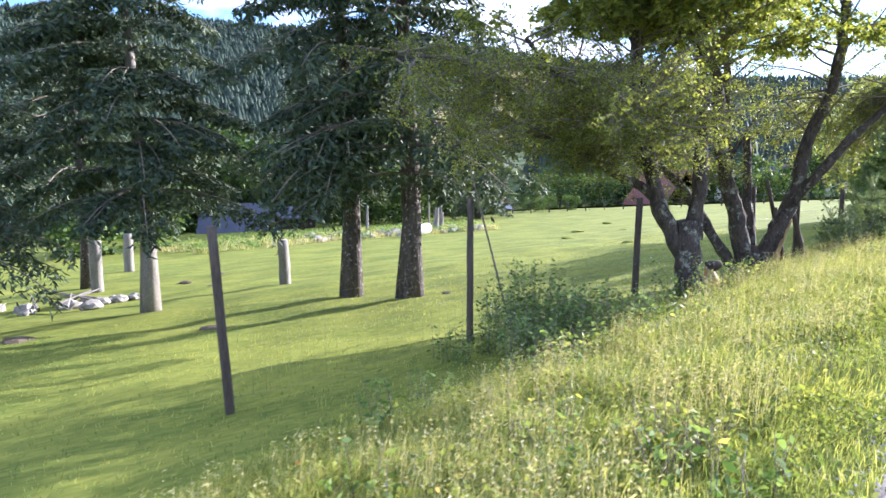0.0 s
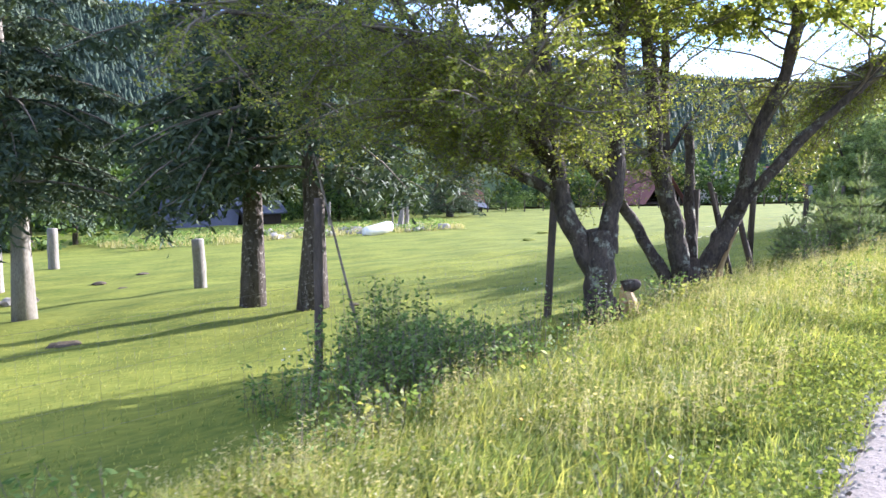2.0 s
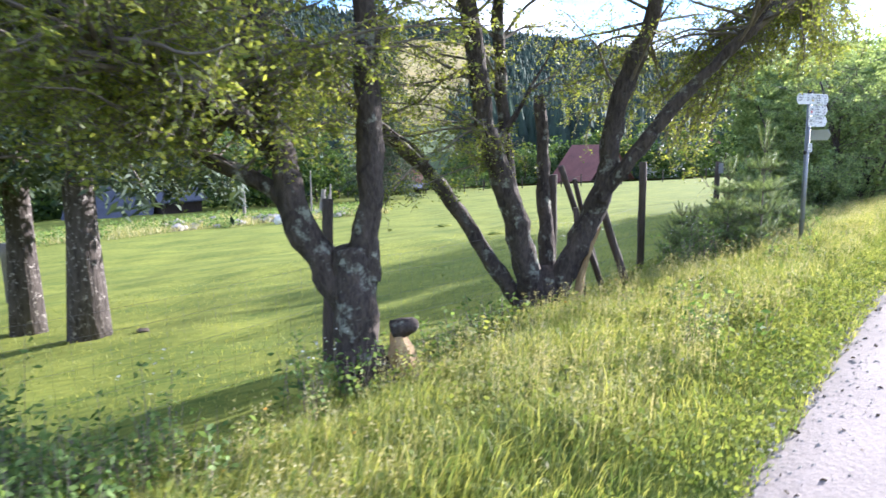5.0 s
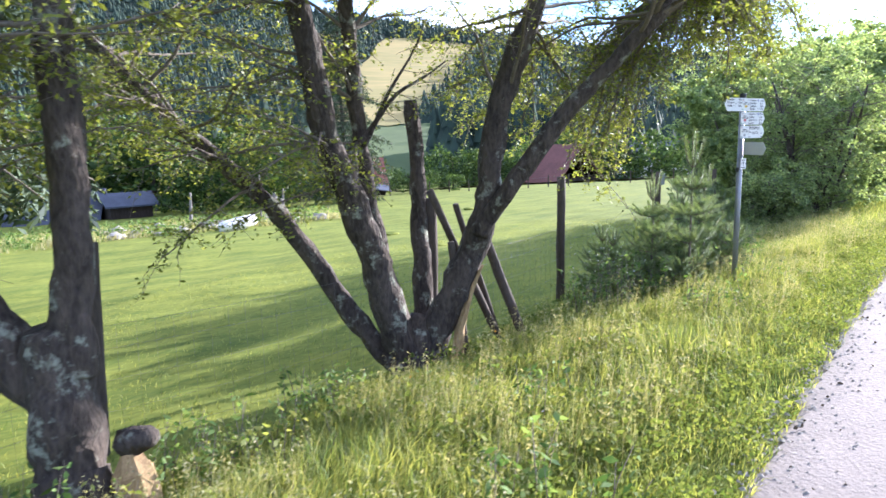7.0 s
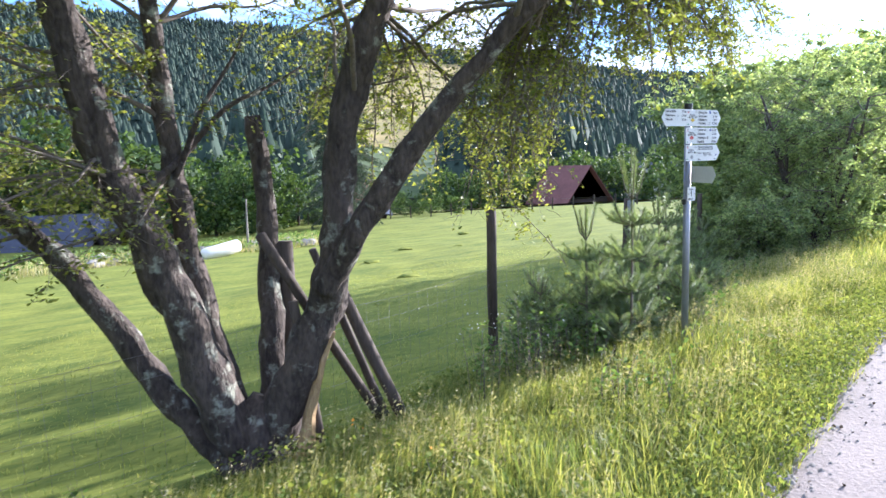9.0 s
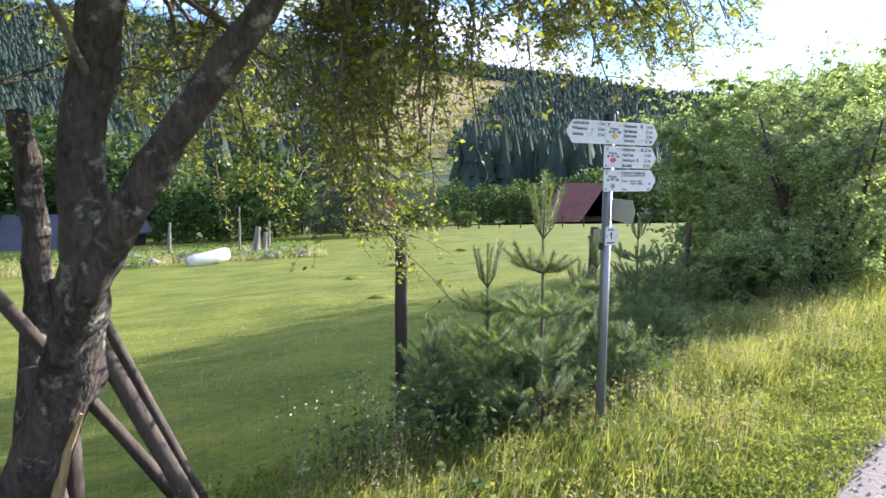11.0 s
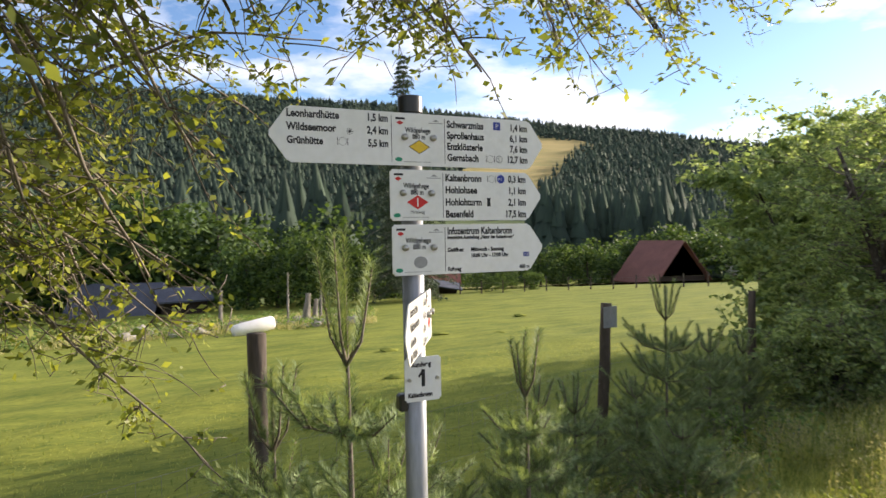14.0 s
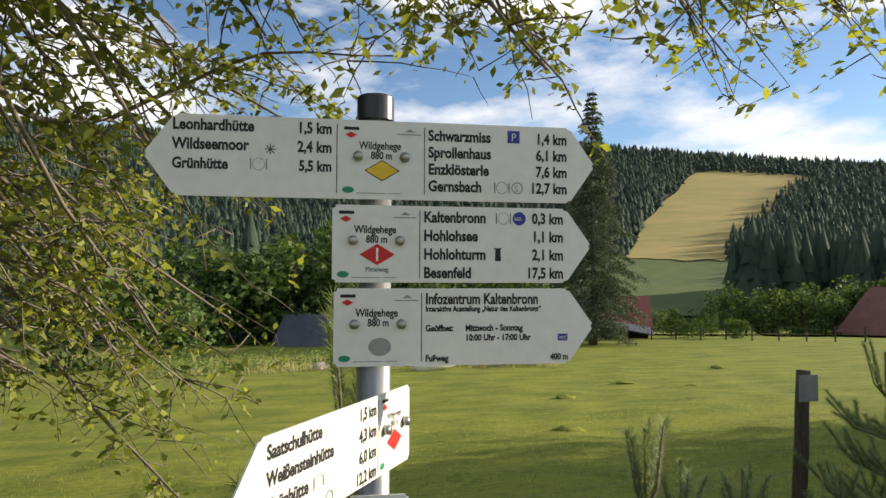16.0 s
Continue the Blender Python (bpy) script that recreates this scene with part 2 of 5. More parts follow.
class Tubes:
    """Many tapered tubes in one mesh."""

    def __init__(self):
        self.v, self.f = [], []

    def add(self, pts, radii, sides=6, rough=0.0):
        pts = [Vector(p) for p in pts]; first = len(self.v); n = len(pts)
        side = Vector((0.31, 0.87, 0.37))
        for i, p in enumerate(pts):
            d = (pts[min(i + 1, n - 1)] - pts[max(i - 1, 0)]).normalized()
            u = (side - d * side.dot(d)).normalized(); w = d.cross(u); side = u
            for k in range(sides):
                a = 6.2832 * k / sides
                r = radii[i] * (1 + (rough * noise.noise(p * 5 + Vector((math.cos(a), math.sin(a), 0)) * 1.3) if rough else 0))
                self.v.append(tuple(p + (u * math.cos(a) + w * math.sin(a)) * r))
        for i in range(n - 1):
            for k in range(sides):
                a, b = first + i * sides + k, first + i * sides + (k + 1) % sides
                self.f.append((a, b, b + sides, a + sides))
        self.f.append(tuple(first + (n - 1) * sides + k for k in range(sides)))
        self.f.append(tuple(first + k for k in range(sides))[::-1])

    def mesh(self, name, mat, smooth=True):
        return mesh_from(name, self.v, self.f, mat, smooth)


def leaf_mesh(name, at, size, mat, rng, droop=0.3, slim=0.5):
    """Folded leaves, four corners each, at the given places, turned at random."""
    at = np.asarray(at, dtype=float); n = len(at)
    a = rng.uniform(0, 2 * np.pi, n); d = np.stack([np.cos(a), np.sin(a), rng.uniform(-1.0, 0.7, n) - droop], 1)
    d /= np.linalg.norm(d, axis=1)[:, None]
    r = rng.normal(size=(n, 3)); s = np.cross(d, r); s /= np.linalg.norm(s, axis=1)[:, None] + 1e-9
    up = np.cross(s, d); size = (size * rng.uniform(0.6, 1.3, n))[:, None]
    v = np.stack([at, at + d * size * 0.5 + s * size * slim * 0.5 + up * size * 0.1, at + d * size, at + d * size * 0.5 - s * size * slim * 0.5 + up * size * 0.1], 1).reshape(-1, 3)
    return fast_mesh(name, v, np.arange(4 * n), np.arange(n) * 4, np.full(n, 4), mat)


# ---- ground ----
EDGE_X = [-40, -16, -13, -7.2, -4.4, -1.6, 0.4, 3.1, 4.65, 12, 40, 120]
EDGE_Y = [-15.5, -7.15, -6.05, -3.8, -2.85, -2.0, -1.4, -0.75, -0.40, 1.2, 6, 18]
FALL_D = [-30, -8, -3, 0, 1.35, 2.5, 3.4, 4.2, 6, 9, 12, 17, 20, 36, 55, 70, 95]
FALL_Z = [2.5, 0.7, 0.24, 0.23, 0.0, -0.26, -0.50, -0.76, -0.98, -1.30, -1.68, -2.08, -2.42, -3.45, -4.3, -5.0, -6.8]
RIDGE_A = [-180, -90, -40, -14, 4.5, 20, 30, 42, 50, 60, 70, 85, 130, 180]
RIDGE_E = [6, 8, 11.5, 12.2, 12.6, 12.0, 10.6, 9.0, 7.4, 6.6, 5.4, 4.5, 4, 6]


def height(x, y):
    x, y = np.asarray(x, float), np.asarray(y, float)
    d = (y - np.interp(x, EDGE_X, EDGE_Y)) * 0.94
    z = np.interp(d, FALL_D, FALL_Z)
    r = np.hypot(x, y); az = np.degrees(np.arctan2(x, y))
    z = z + np.clip(x - 18, 0, 80) * 0.004 * np.clip(d / 20, 0, 1)
    top = 600 * np.tan(np.radians(np.interp(az, RIDGE_A, RIDGE_E) - 1.0))
    u = np.clip((r - 120) / 480, 0, 1.15)
    hill = -6.5 + (top + 6.5) * np.where(u < 1, u ** 1.45, 1 - (u - 1) * 0.8)
    k = np.clip((r - 70) / 45, 0, 1); k = k * k * (3 - 2 * k)
    return z * (1 - k) + hill * k


def height1(x, y):
    return float(height(x, y))


def bumps(x, y):
    d = (y - np.interp(x, EDGE_X, EDGE_Y)) * 0.94
    w = np.clip(d / 3 - 0.2, 0, 1)
    return w * (0.05 * np.sin(x * 0.9 + 1.3 * np.sin(y * 0.6)) * np.sin(y * 0.8 + 0.7) + 0.03 * np.sin(x * 2.3 + y * 1.1) * np.sin(y * 2.1 - x * 0.4))


def axis(lo, hi, step, grow, far):
    c = list(np.arange(lo, hi, step)); s = step
    while c[-1] < far:
        s *= grow; c.append(c[-1] + s)
    s = step
    while c[0] > -far:
        s *= grow; c.insert(0, c[0] - s)
    return np.array(c)


gx, gy = axis(-24, 14, 0.34, 1.075, 1400), axis(-9, 16, 0.34, 1.075, 1400)
GX, GY = np.meshgrid(gx, gy); GZ = height(GX, GY) + bumps(GX, GY)
nx, ny = len(gx), len(gy)
ii, jj = np.meshgrid(np.arange(nx - 1), np.arange(ny - 1)); c0 = (jj * nx + ii).ravel()
loops = np.stack([c0, c0 + 1, c0 + nx + 1, c0 + nx], 1).ravel()
ground = new("ground", fast_mesh("ground", np.stack([GX, GY, GZ], -1).reshape(-1, 3), loops, np.arange(len(c0)) * 4, np.full(len(c0), 4), M["field"], True))
tagged(ground, "mown green pasture falling away from the path into a valley", "ground", kind="structure")
gn, gl = M["field"].node_tree.nodes, M["field"].node_tree.links


def laid(name, us, vs, place, mat, label, category):
    """A sheet laid over the ground: place(u, v) gives x, y, z."""
    v = [place(a, b) for b in vs for a in us]; n = len(us)
    f = [(j * n + i, j * n + i + 1, (j + 1) * n + i + 1, (j + 1) * n + i) for j in range(len(vs) - 1) for i in range(n - 1)]
    return tagged(new(name, mesh_from(name, v, f, mat, True)), label, category, kind="structure")


def edge_y(x):
    return float(np.interp(x, EDGE_X, EDGE_Y))


def path_place(x, w):
    y0 = edge_y(x); wob = 0.10 * noise.noise(Vector((x * 0.9, 0, 1))) + 0.06 * noise.noise(Vector((x * 3.1, 0, 5)))
    y = y0 + wob - w * 2.7
    return (x, y, height1(x, y) + 0.022 * (1 if 0.02 < w < 0.98 else -0.6) + 0.02 * math.sin(w * math.pi))


path = laid("path", list(np.arange(-30, 60, 0.2)), [0, 0.03, 0.1, 0.2, 0.35, 0.5, 0.65, 0.8, 0.9, 0.97, 1.0], path_place, M["path"], "pale sandy gravel footpath beside tall grass", "path")


def polar(az, r, lift):
    x, y = r * math.sin(radians(az)), r * math.cos(radians(az))
    return (x, y, height1(x, y) + lift)


laid("ski_slope", np.linspace(0, 1, 30), np.linspace(0, 1, 30), lambda u, v: polar(24.1 + 5.6 * v + u * (7.6 + 0.9 * v) + (0.45 * noise.noise(Vector((v * 5, u * 3, 0))) if u in (0, 1) else 0), 230 + (322 - 26 * (2 * u - 1) ** 2) * v + 8 * noise.noise(Vector((u * 4, 0, 2))), 1.2), M["slope"], "dry golden cleared slope between dark forest", "hillside")
laid("hill_meadow", np.linspace(0, 1, 30), np.linspace(0, 1, 12), lambda u, v: polar(17 + u * 18, 130 + 112 * v, 0.9), M["meadow"], "green meadow at the foot of the hill, coloured dark for the shadow on it", "meadow")
laid("valley_meadow", np.linspace(0, 1, 40), np.linspace(0, 1, 10), lambda u, v: polar(14 + u * 50, 76 + 22 * v, 0.25), M["dry"], "dry yellowish meadow behind the pasture", "meadow")

# sheet coloured dark so that gaps in the forest look shaded
laid("forest_floor", np.linspace(0, 1, 60), np.linspace(0, 1, 30), lambda u, v: polar(-60 + u * 170, 122 + 480 * v, 0.25), M["floor"], "forest floor sheet on the hill, coloured dark for the shade between trees", "forest floor")

# ---- grass ----
rng = np.random.default_rng(4)


def blades(name, x, y, h, w, mat, lean=0.35, label="", lift=0.0):
    """Bent grass blades, five corners each, in one mesh."""
    n = len(x); z = height(x, y) + bumps(x, y) - 0.01 + lift
    a = 1.6 * np.sin(x * 1.7 + 1.1 * np.sin(y * 2.3)) + 1.4 * np.cos(y * 1.9 + x) + rng.normal(0, 1.5, n); l = rng.uniform(0.1, 1, n) * lean * h; t = rng.uniform(0, 2 * np.pi, n)
    lx, ly, sx, sy = np.cos(a) * l + 0.12 * h, np.sin(a) * l, np.cos(t) * w / 2, np.sin(t) * w / 2
    v = np.empty((n, 5, 3))
    v[:, 0] = np.stack([x - sx, y - sy, z], 1); v[:, 1] = np.stack([x + sx, y + sy, z], 1)
    v[:, 2] = np.stack([x + sx * .8 + lx * .35, y + sy * .8 + ly * .35, z + h * .6], 1); v[:, 3] = np.stack([x - sx * .8 + lx * .35, y - sy * .8 + ly * .35, z + h * .6], 1)
    v[:, 4] = np.stack([x + lx, y + ly, z + h * (1 - 0.3 * l / h)], 1)
    k = np.arange(n)[:, None] * 5
    loops = (k + np.array([[0, 1, 2, 3, 3, 2, 4]])).ravel(); s = np.stack([np.arange(n) * 7, np.arange(n) * 7 + 4], 1).ravel()
    ob = new(name, fast_mesh(name, v.reshape(-1, 3), loops, s, np.tile([4, 3], n), mat))
    return tagged(ob, label, "grass", kind="stuff")


def verge_points(n, x0, x1, d0, d1, power=1.0):
    x = rng.uniform(x0, x1, n); d = d0 + (d1 - d0) * rng.uniform(0, 1, n) ** power
    return x, np.interp(x, EDGE_X, EDGE_Y) + d / 0.94


def clumped(x, y, keep):
    v = np.array([noise.noise(Vector((a * 1.1, b * 1.1, 3.0))) + 0.5 * noise.noise(Vector((a * 3.1, b * 3.1, 8.0))) for a, b in zip(x, y)])
    return v > keep


x, y = verge_points(185000, -17, 5, -0.06, 3.9)
d = (y - np.interp(x, EDGE_X, EDGE_Y)) * 0.94
tuft = np.array([noise.noise(Vector((a * 0.9, b * 0.9, 2.0))) + 0.7 * noise.noise(Vector((a * 3.3, b * 3.3, 6.0))) for a, b in zip(x, y)])
h = rng.uniform(0.06, 0.29, len(x)) * np.clip(0.34 + d * 0.62, 0.26, 1.0) * (1 + 0.7 * tuft) * np.interp(d, [2.4, 3.3], [1, 0.5])
blades("tall_grass", x, y, np.clip(h, 0.04, 0.5), rng.uniform(0.003, 0.0085, len(x)), M["grass"], 1.1, "dense sunlit tall grass on the bank beside the path")
x, y = verge_points(26000, 5, 30, 0.0, 3.5)
blades("bank_grass", x, y, rng.uniform(0.15, 0.4, len(x)), rng.uniform(0.010, 0.02, len(x)), M["grass"], 0.6, "tall grass farther along the bank beside the path")
x, y = verge_points(30000, -16, 8, 0.5, 3.1)
k = clumped(x, y, 0.10); x, y = x[k], y[k]
blades("dry_grass", x, y, rng.uniform(0.12, 0.36, len(x)), rng.uniform(0.002, 0.004, len(x)), M["straw"], 0.9, "pale dry grass stalks among the green")
x, y = verge_points(50000, -18, 14, 3.6, 16, 1.6)
blades("pasture_grass", x, y, rng.uniform(0.03, 0.09, len(x)), rng.uniform(0.005, 0.010, len(x)), M["grass"], 0.9, "short pasture grass below the bank")
x, y = verge_points(6000, -30, 30, -4.5, -2.75)
blades("far_verge_grass", x, y, rng.uniform(0.1, 0.3, len(x)), rng.uniform(0.008, 0.014, len(x)), M["grass"], 0.6, "grass on the other side of the path")

# seed heads, flowers, broad leaves of the bank
x, y = verge_points(11000, -16, 7, 0.5, 3.0); k = clumped(x, y, 0.0); x, y = x[k], y[k]
z = height(x, y); hh = rng.uniform(0.2, 0.46, len(x)); heads = []
base = np.stack([x, y, z + hh], 1)
blades("seed_stalks", x, y, hh, np.full(len(x), 0.003), M["straw"], 0.15, "thin pale stalks with seed heads on the bank")
for s in range(5):
    heads.append(base + rng.normal(size=(len(x), 3)) * (0.008, 0.008, 0.02) + (0.01, 0, -0.02 * s + 0.0))
tagged(new("seed_heads", leaf_mesh("seed_heads", np.concatenate(heads), 0.022, M["straw"], rng, 0.2, 0.4)), "pale feathery seed heads above the grass", "grass", kind="stuff")


def scattered_leaves(name, n, x0, x1, d0, d1, keep, size, mat, hmax, label, category="weeds"):
    x, y = verge_points(n, x0, x1, d0, d1); k = clumped(x, y, keep); x, y = x[k], y[k]
    p = np.stack([x, y, height(x, y) + bumps(x, y) + rng.uniform(0.02, hmax, len(x))], 1)
    return tagged(new(name, leaf_mesh(name, p, size, mat, rng, -0.1, 0.75)), label, category, kind="stuff")


scattered_leaves("clover_leaves", 110000, -16, 5, -0.03, 2.0, -0.15, 0.025, M["clover"], 0.13, "low clover and plantain leaves along the path edge")
scattered_leaves("herb_leaves", 52000, -16, 8, 0.5, 3.8, 0.02, 0.042, M["clover"], 0.2, "broad green herb leaves among the grass")
scattered_leaves("white_blossoms", 700, -15, 6, 0.3, 3.2, 0.0, 0.014, M["flower"], 0.3, "small white clover blossoms in the grass", "flowers")
scattered_leaves("orange_blossoms", 60, -15, 3, 1.2, 3.4, 0.0, 0.03, M["orange"], 0.3, "a few orange hawkweed blossoms in the grass", "flowers")

# pebbles and litter on the path
x, y = verge_points(5200, -16, 8, -2.6, 0.15, 2.2); y = np.interp(x, EDGE_X, EDGE_Y) - np.abs(rng.normal(0, .5, len(x))) + 0.1
sz = rng.uniform(.006, .022, len(x)); z = height(x, y) + .022 + np.where(y > np.interp(x, EDGE_X, EDGE_Y), -.01, 0); o = np.array([[1, 0, 0], [0, 1, 0], [-1, 0, 0], [0, -1, 0], [0, 0, .7]])
v = np.stack([x, y, z], 1)[:, None] + o[None] * sz[:, None, None] * rng.uniform(.6, 1.3, (len(x), 5, 1)); k = np.arange(len(x))[:, None] * 5
loops = (k + np.array([[0, 1, 4, 1, 2, 4, 2, 3, 4, 3, 0, 4]])).ravel(); nf = len(loops) // 3
tagged(new("path_pebbles", fast_mesh("path_pebbles", v.reshape(-1, 3), loops, np.arange(nf) * 3, np.full(nf, 3), M["stone"])), "small loose pebbles and crumbs along the path edge", "gravel", kind="stuff")
x = rng.uniform(-15, 6, 700); y = np.interp(x, EDGE_X, EDGE_Y) - rng.uniform(0, .9, 700) ** 1.5
tagged(new("leaf_litter", leaf_mesh("leaf_litter", np.stack([x, y, height(x, y) + .03], 1), .03, M["earth"], rng, 0, .7)), "brown dead leaves scattered on the path", "litter", kind="stuff")

# ---- broadleaf trees ----


class Broadleaf:
    """Trunk tubes, twig tubes and leaf places of one tree."""

    def __init__(self, seed, fine=True):
        self.fine = fine
        self.limbs, self.twigs, self.leaves = Tubes(), Tubes(), []
        self.r = random.Random(seed)

    def limb(self, pts, r0, r1, sides=9):
        """A thick limb through a few places, rounded between them."""
        pts = [Vector(p) for p in pts]; out = []
        for i in range(len(pts) - 1):
            a, b, c, d = pts[max(i - 1, 0)], pts[i], pts[i + 1], pts[min(i + 2, len(pts) - 1)]
            for k in range(6):
                t = k / 6
                out.append(0.5 * ((2 * b) + (c - a) * t + (2 * a - 5 * b + 4 * c - d) * t * t + (3 * b - a - 3 * c + d) * t ** 3))
        out.append(pts[-1]); n = len(out)
        self.limbs.add([p + noise.noise_vector(p * 3) * r0 * 0.25 for p in out], [r0 + (r1 - r0) * (i / (n - 1)) for i in range(n)], sides, 0.35)
        return out

    def bough(self, a, b, r0=0.03, sag=0.2, kids=9, leafy=1.0, twig=0.55, tubes=None):
        """A branch from a to b that sags, with side twigs and leaves."""
        a, b = Vector(a), Vector(b); R = self.r; L = (b - a).length; n = max(6, int(L * 7)) if self.fine else 4; pts = []
        o = Vector((R.uniform(-9, 9), 0, 0))
        for i in range(n + 1):
            t = i / n
            pts.append(a.lerp(b, t) + Vector((0, 0, sag * math.sin(t * 2.6) * L * 0.35)) + noise.noise_vector(a.lerp(b, t) * 1.6 + o) * 0.10 * min(1, L))
        (tubes or self.twigs).add(pts, [r0 * (1 - 0.8 * i / n) + 0.0015 for i in range(n + 1)], 5 if self.fine else 3)
        for k in range(kids):
            t = 0.25 + 0.75 * (k + R.random()) / kids; p = pts[min(n, int(t * n))]
            d = (b - a).normalized() * R.uniform(0.2, 0.9) + Vector((R.uniform(-1, 1), R.uniform(-1, 1), R.uniform(-0.9, 0.5)))
            self.sprig(p, p + d.normalized() * twig * R.uniform(0.5, 1.2) * (1.15 - 0.4 * t), leafy)
        self.sprig(pts[-2], pts[-1] + (pts[-1] - pts[-3]), leafy)

    def sprig(self, a, b, leafy):
        R = self.r; n = 5; pts = []; L = (b - a).length
        for i in range(n + 1):
            t = i / n; pts.append(a.lerp(b, t) + Vector((0, 0, -0.12 * L * t * t)) + noise.noise_vector(a.lerp(b, t) * 4) * 0.06)
        drawn = self.fine and a.z < 3.5
        if drawn:
            self.twigs.add(pts, [0.0045 * (1 - 0.7 * i / n) for i in range(n + 1)], 3)
        for i in range(1, n + 1):
            for _ in range(int(R.random() * 5 * leafy + 0.5)):
                s = R.uniform(0, 1); p = pts[i - 1].lerp(pts[i], s)
                self.leaves.append(tuple(p + Vector((R.gauss(0, 0.022), R.gauss(0, 0.022), R.gauss(0, 0.022)))))
            if R.random() < 0.55:
                q = pts[i] + Vector((R.uniform(-1, 1), R.uniform(-1, 1), R.uniform(-1, 0.5))) * L * 0.38
                if drawn:
                    self.twigs.add([pts[i], pts[i].lerp(q, 0.5) + noise.noise_vector(q) * 0.03, q], [0.003, 0.0022, 0.0012], 3)
                for _ in range(int(R.random() * 9 * leafy + 0.5)):
                    s = R.uniform(0.2, 1.1); p = pts[i].lerp(q, s)
                    self.leaves.append(tuple(p + Vector((R.gauss(0, 0.02), R.gauss(0, 0.02), R.gauss(0, 0.02)))))

    def build(self, name, at, label, leaf_size=0.046, leaf=None, group=""):
        root = tagged(empty(name, at), label, "tree", group)
        o = Vector(at)
        for t in (self.limbs, self.twigs):
            t.v = [tuple(Vector(p) - o) for p in t.v]
        piece("trunk", self.limbs.mesh("trunk", M["bark"]), root)
        piece("branching", self.twigs.mesh("branching", M["twig"]), root)["kind"] = "stuff"
        rr = np.random.default_rng(self.r.randrange(9999))
        high = np.where(np.array(self.leaves)[:, 2] > 3.8, 2.4 if leaf_size < .05 else 1.0, 1.0)
        piece("crown", leaf_mesh("crown", np.array(self.leaves) - np.array(at), leaf_size * high, leaf or M["leaf"], rr), root, "small yellow-green leaves")
        return root


# the many-stemmed tree
t = Broadleaf(11)
b0 = Vector((-3.54, 1.5, -0.6))
la = t.limb([(-3.71, 1.63, -0.75), (-4.02, 1.76, -0.38), (-4.47, 2.0, 0.44), (-4.92, 2.25, 1.19), (-5.31, 2.45, 1.61), (-5.89, 2.79, 2.27), (-6.47, 3.26, 3.09)], 0.128, 0.059)
lb = t.limb([(-3.63, 1.57, -0.75), (-3.82, 1.54, -0.33), (-4.12, 1.57, 0.73), (-4.38, 1.6, 1.41), (-4.59, 1.58, 2.09), (-4.8, 1.54, 3.09), (-5.0, 1.6, 4.4), (-5.2, 1.7, 5.6)], 0.205, 0.076)
lc = t.limb([(-3.62, 1.66, -0.61), (-3.72, 1.7, -0.14), (-3.91, 1.79, 0.68), (-4.03, 1.85, 1.77), (-4.12, 1.88, 3.2), (-3.97, 2.04, 4.62)], 0.125, 0.059)
ld = t.limb([(-3.48, 1.66, -0.75), (-3.34, 1.78, 0.28), (-3.27, 1.94, 1.09), (-3.32, 1.97, 2.27)], 0.125, 0.075)
le = t.limb([(-3.51, 1.49, -0.75), (-3.45, 1.38, -0.24), (-3.18, 1.11, 0.61), (-3.1, 0.96, 1.02), (-3.05, 0.88, 1.47), (-3.0, 0.72, 2.34), (-2.8, 0.5, 3.07), (-2.62, 0.41, 4.37), (-2.52, 0.52, 5.86)], 0.19, 0.076)
lf = t.limb([(-3.17, 0.93, 0.86), (-3.08, 0.72, 1.2), (-2.88, 0.43, 1.64), (-2.66, 0.14, 2.11), (-2.41, -0.18, 2.51), (-2.1, -0.5, 2.96), (-1.6, -0.7, 3.5)], 0.106, 0.054)
t.limb([(-3.70, 1.32, -0.95), (-3.64, 1.45, -0.55), (-3.50, 1.55, -0.10)], 0.33, 0.19, 12)
for s, e, r in (((-4.3, 1.7, 1.7), (-2.9, 1.9, 2.7), .035), ((-4.1, 1.75, 1.7), (-3.5, 1.4, 2.9), .03), ((-5.0, 2.2, 1.4), (-6.0, 1.8, 1.9), .03)):
    t.bough(s, e, r, 0.1, 7, 0.5, 0.5, t.limbs)
R = t.r
ENDS = [(-0.9, 1.5, 1.4), (-0.5, 1.9, 1.6), (-1.4, 1.6, 1.9), (-0.4, 1.3, 2.0), (-0.9, 0.9, 2.5), (-0.2, 1.9, 2.3), (-1.7, 1.0, 2.2), (-1.2, 2.2, 1.5), (-1.9, 2.0, 1.9), (-0.7, 2.3, 2.8),
        (-2.0, 1.7, 2.7), (-1.5, 2.6, 2.3), (-1.0, 1.2, 1.6), (-2.4, 1.4, 2.3), (-2.6, 2.2, 2.2), (-1.3, 0.5, 2.9), (-0.8, 1.8, 1.15), (-1.2, 1.4, 1.45), (-1.9, 2.5, 1.4)]
for e in ENDS:
    s = lf[-8] if e[1] < 1.8 else le[-14]
    t.bough(s, e, 0.018, R.uniform(0.2, 0.6), 14, 0.75, 0.55)
    for _ in range(1):
        t.bough(Vector(s).lerp(Vector(e), R.uniform(.45, .8)) + Vector((0, 0, .1)), Vector(e) + Vector((R.uniform(-.6, .5), R.uniform(-.5, .6), R.uniform(-.5, .6))), 0.009, R.uniform(0, .3), 10, 0.9, 0.42)
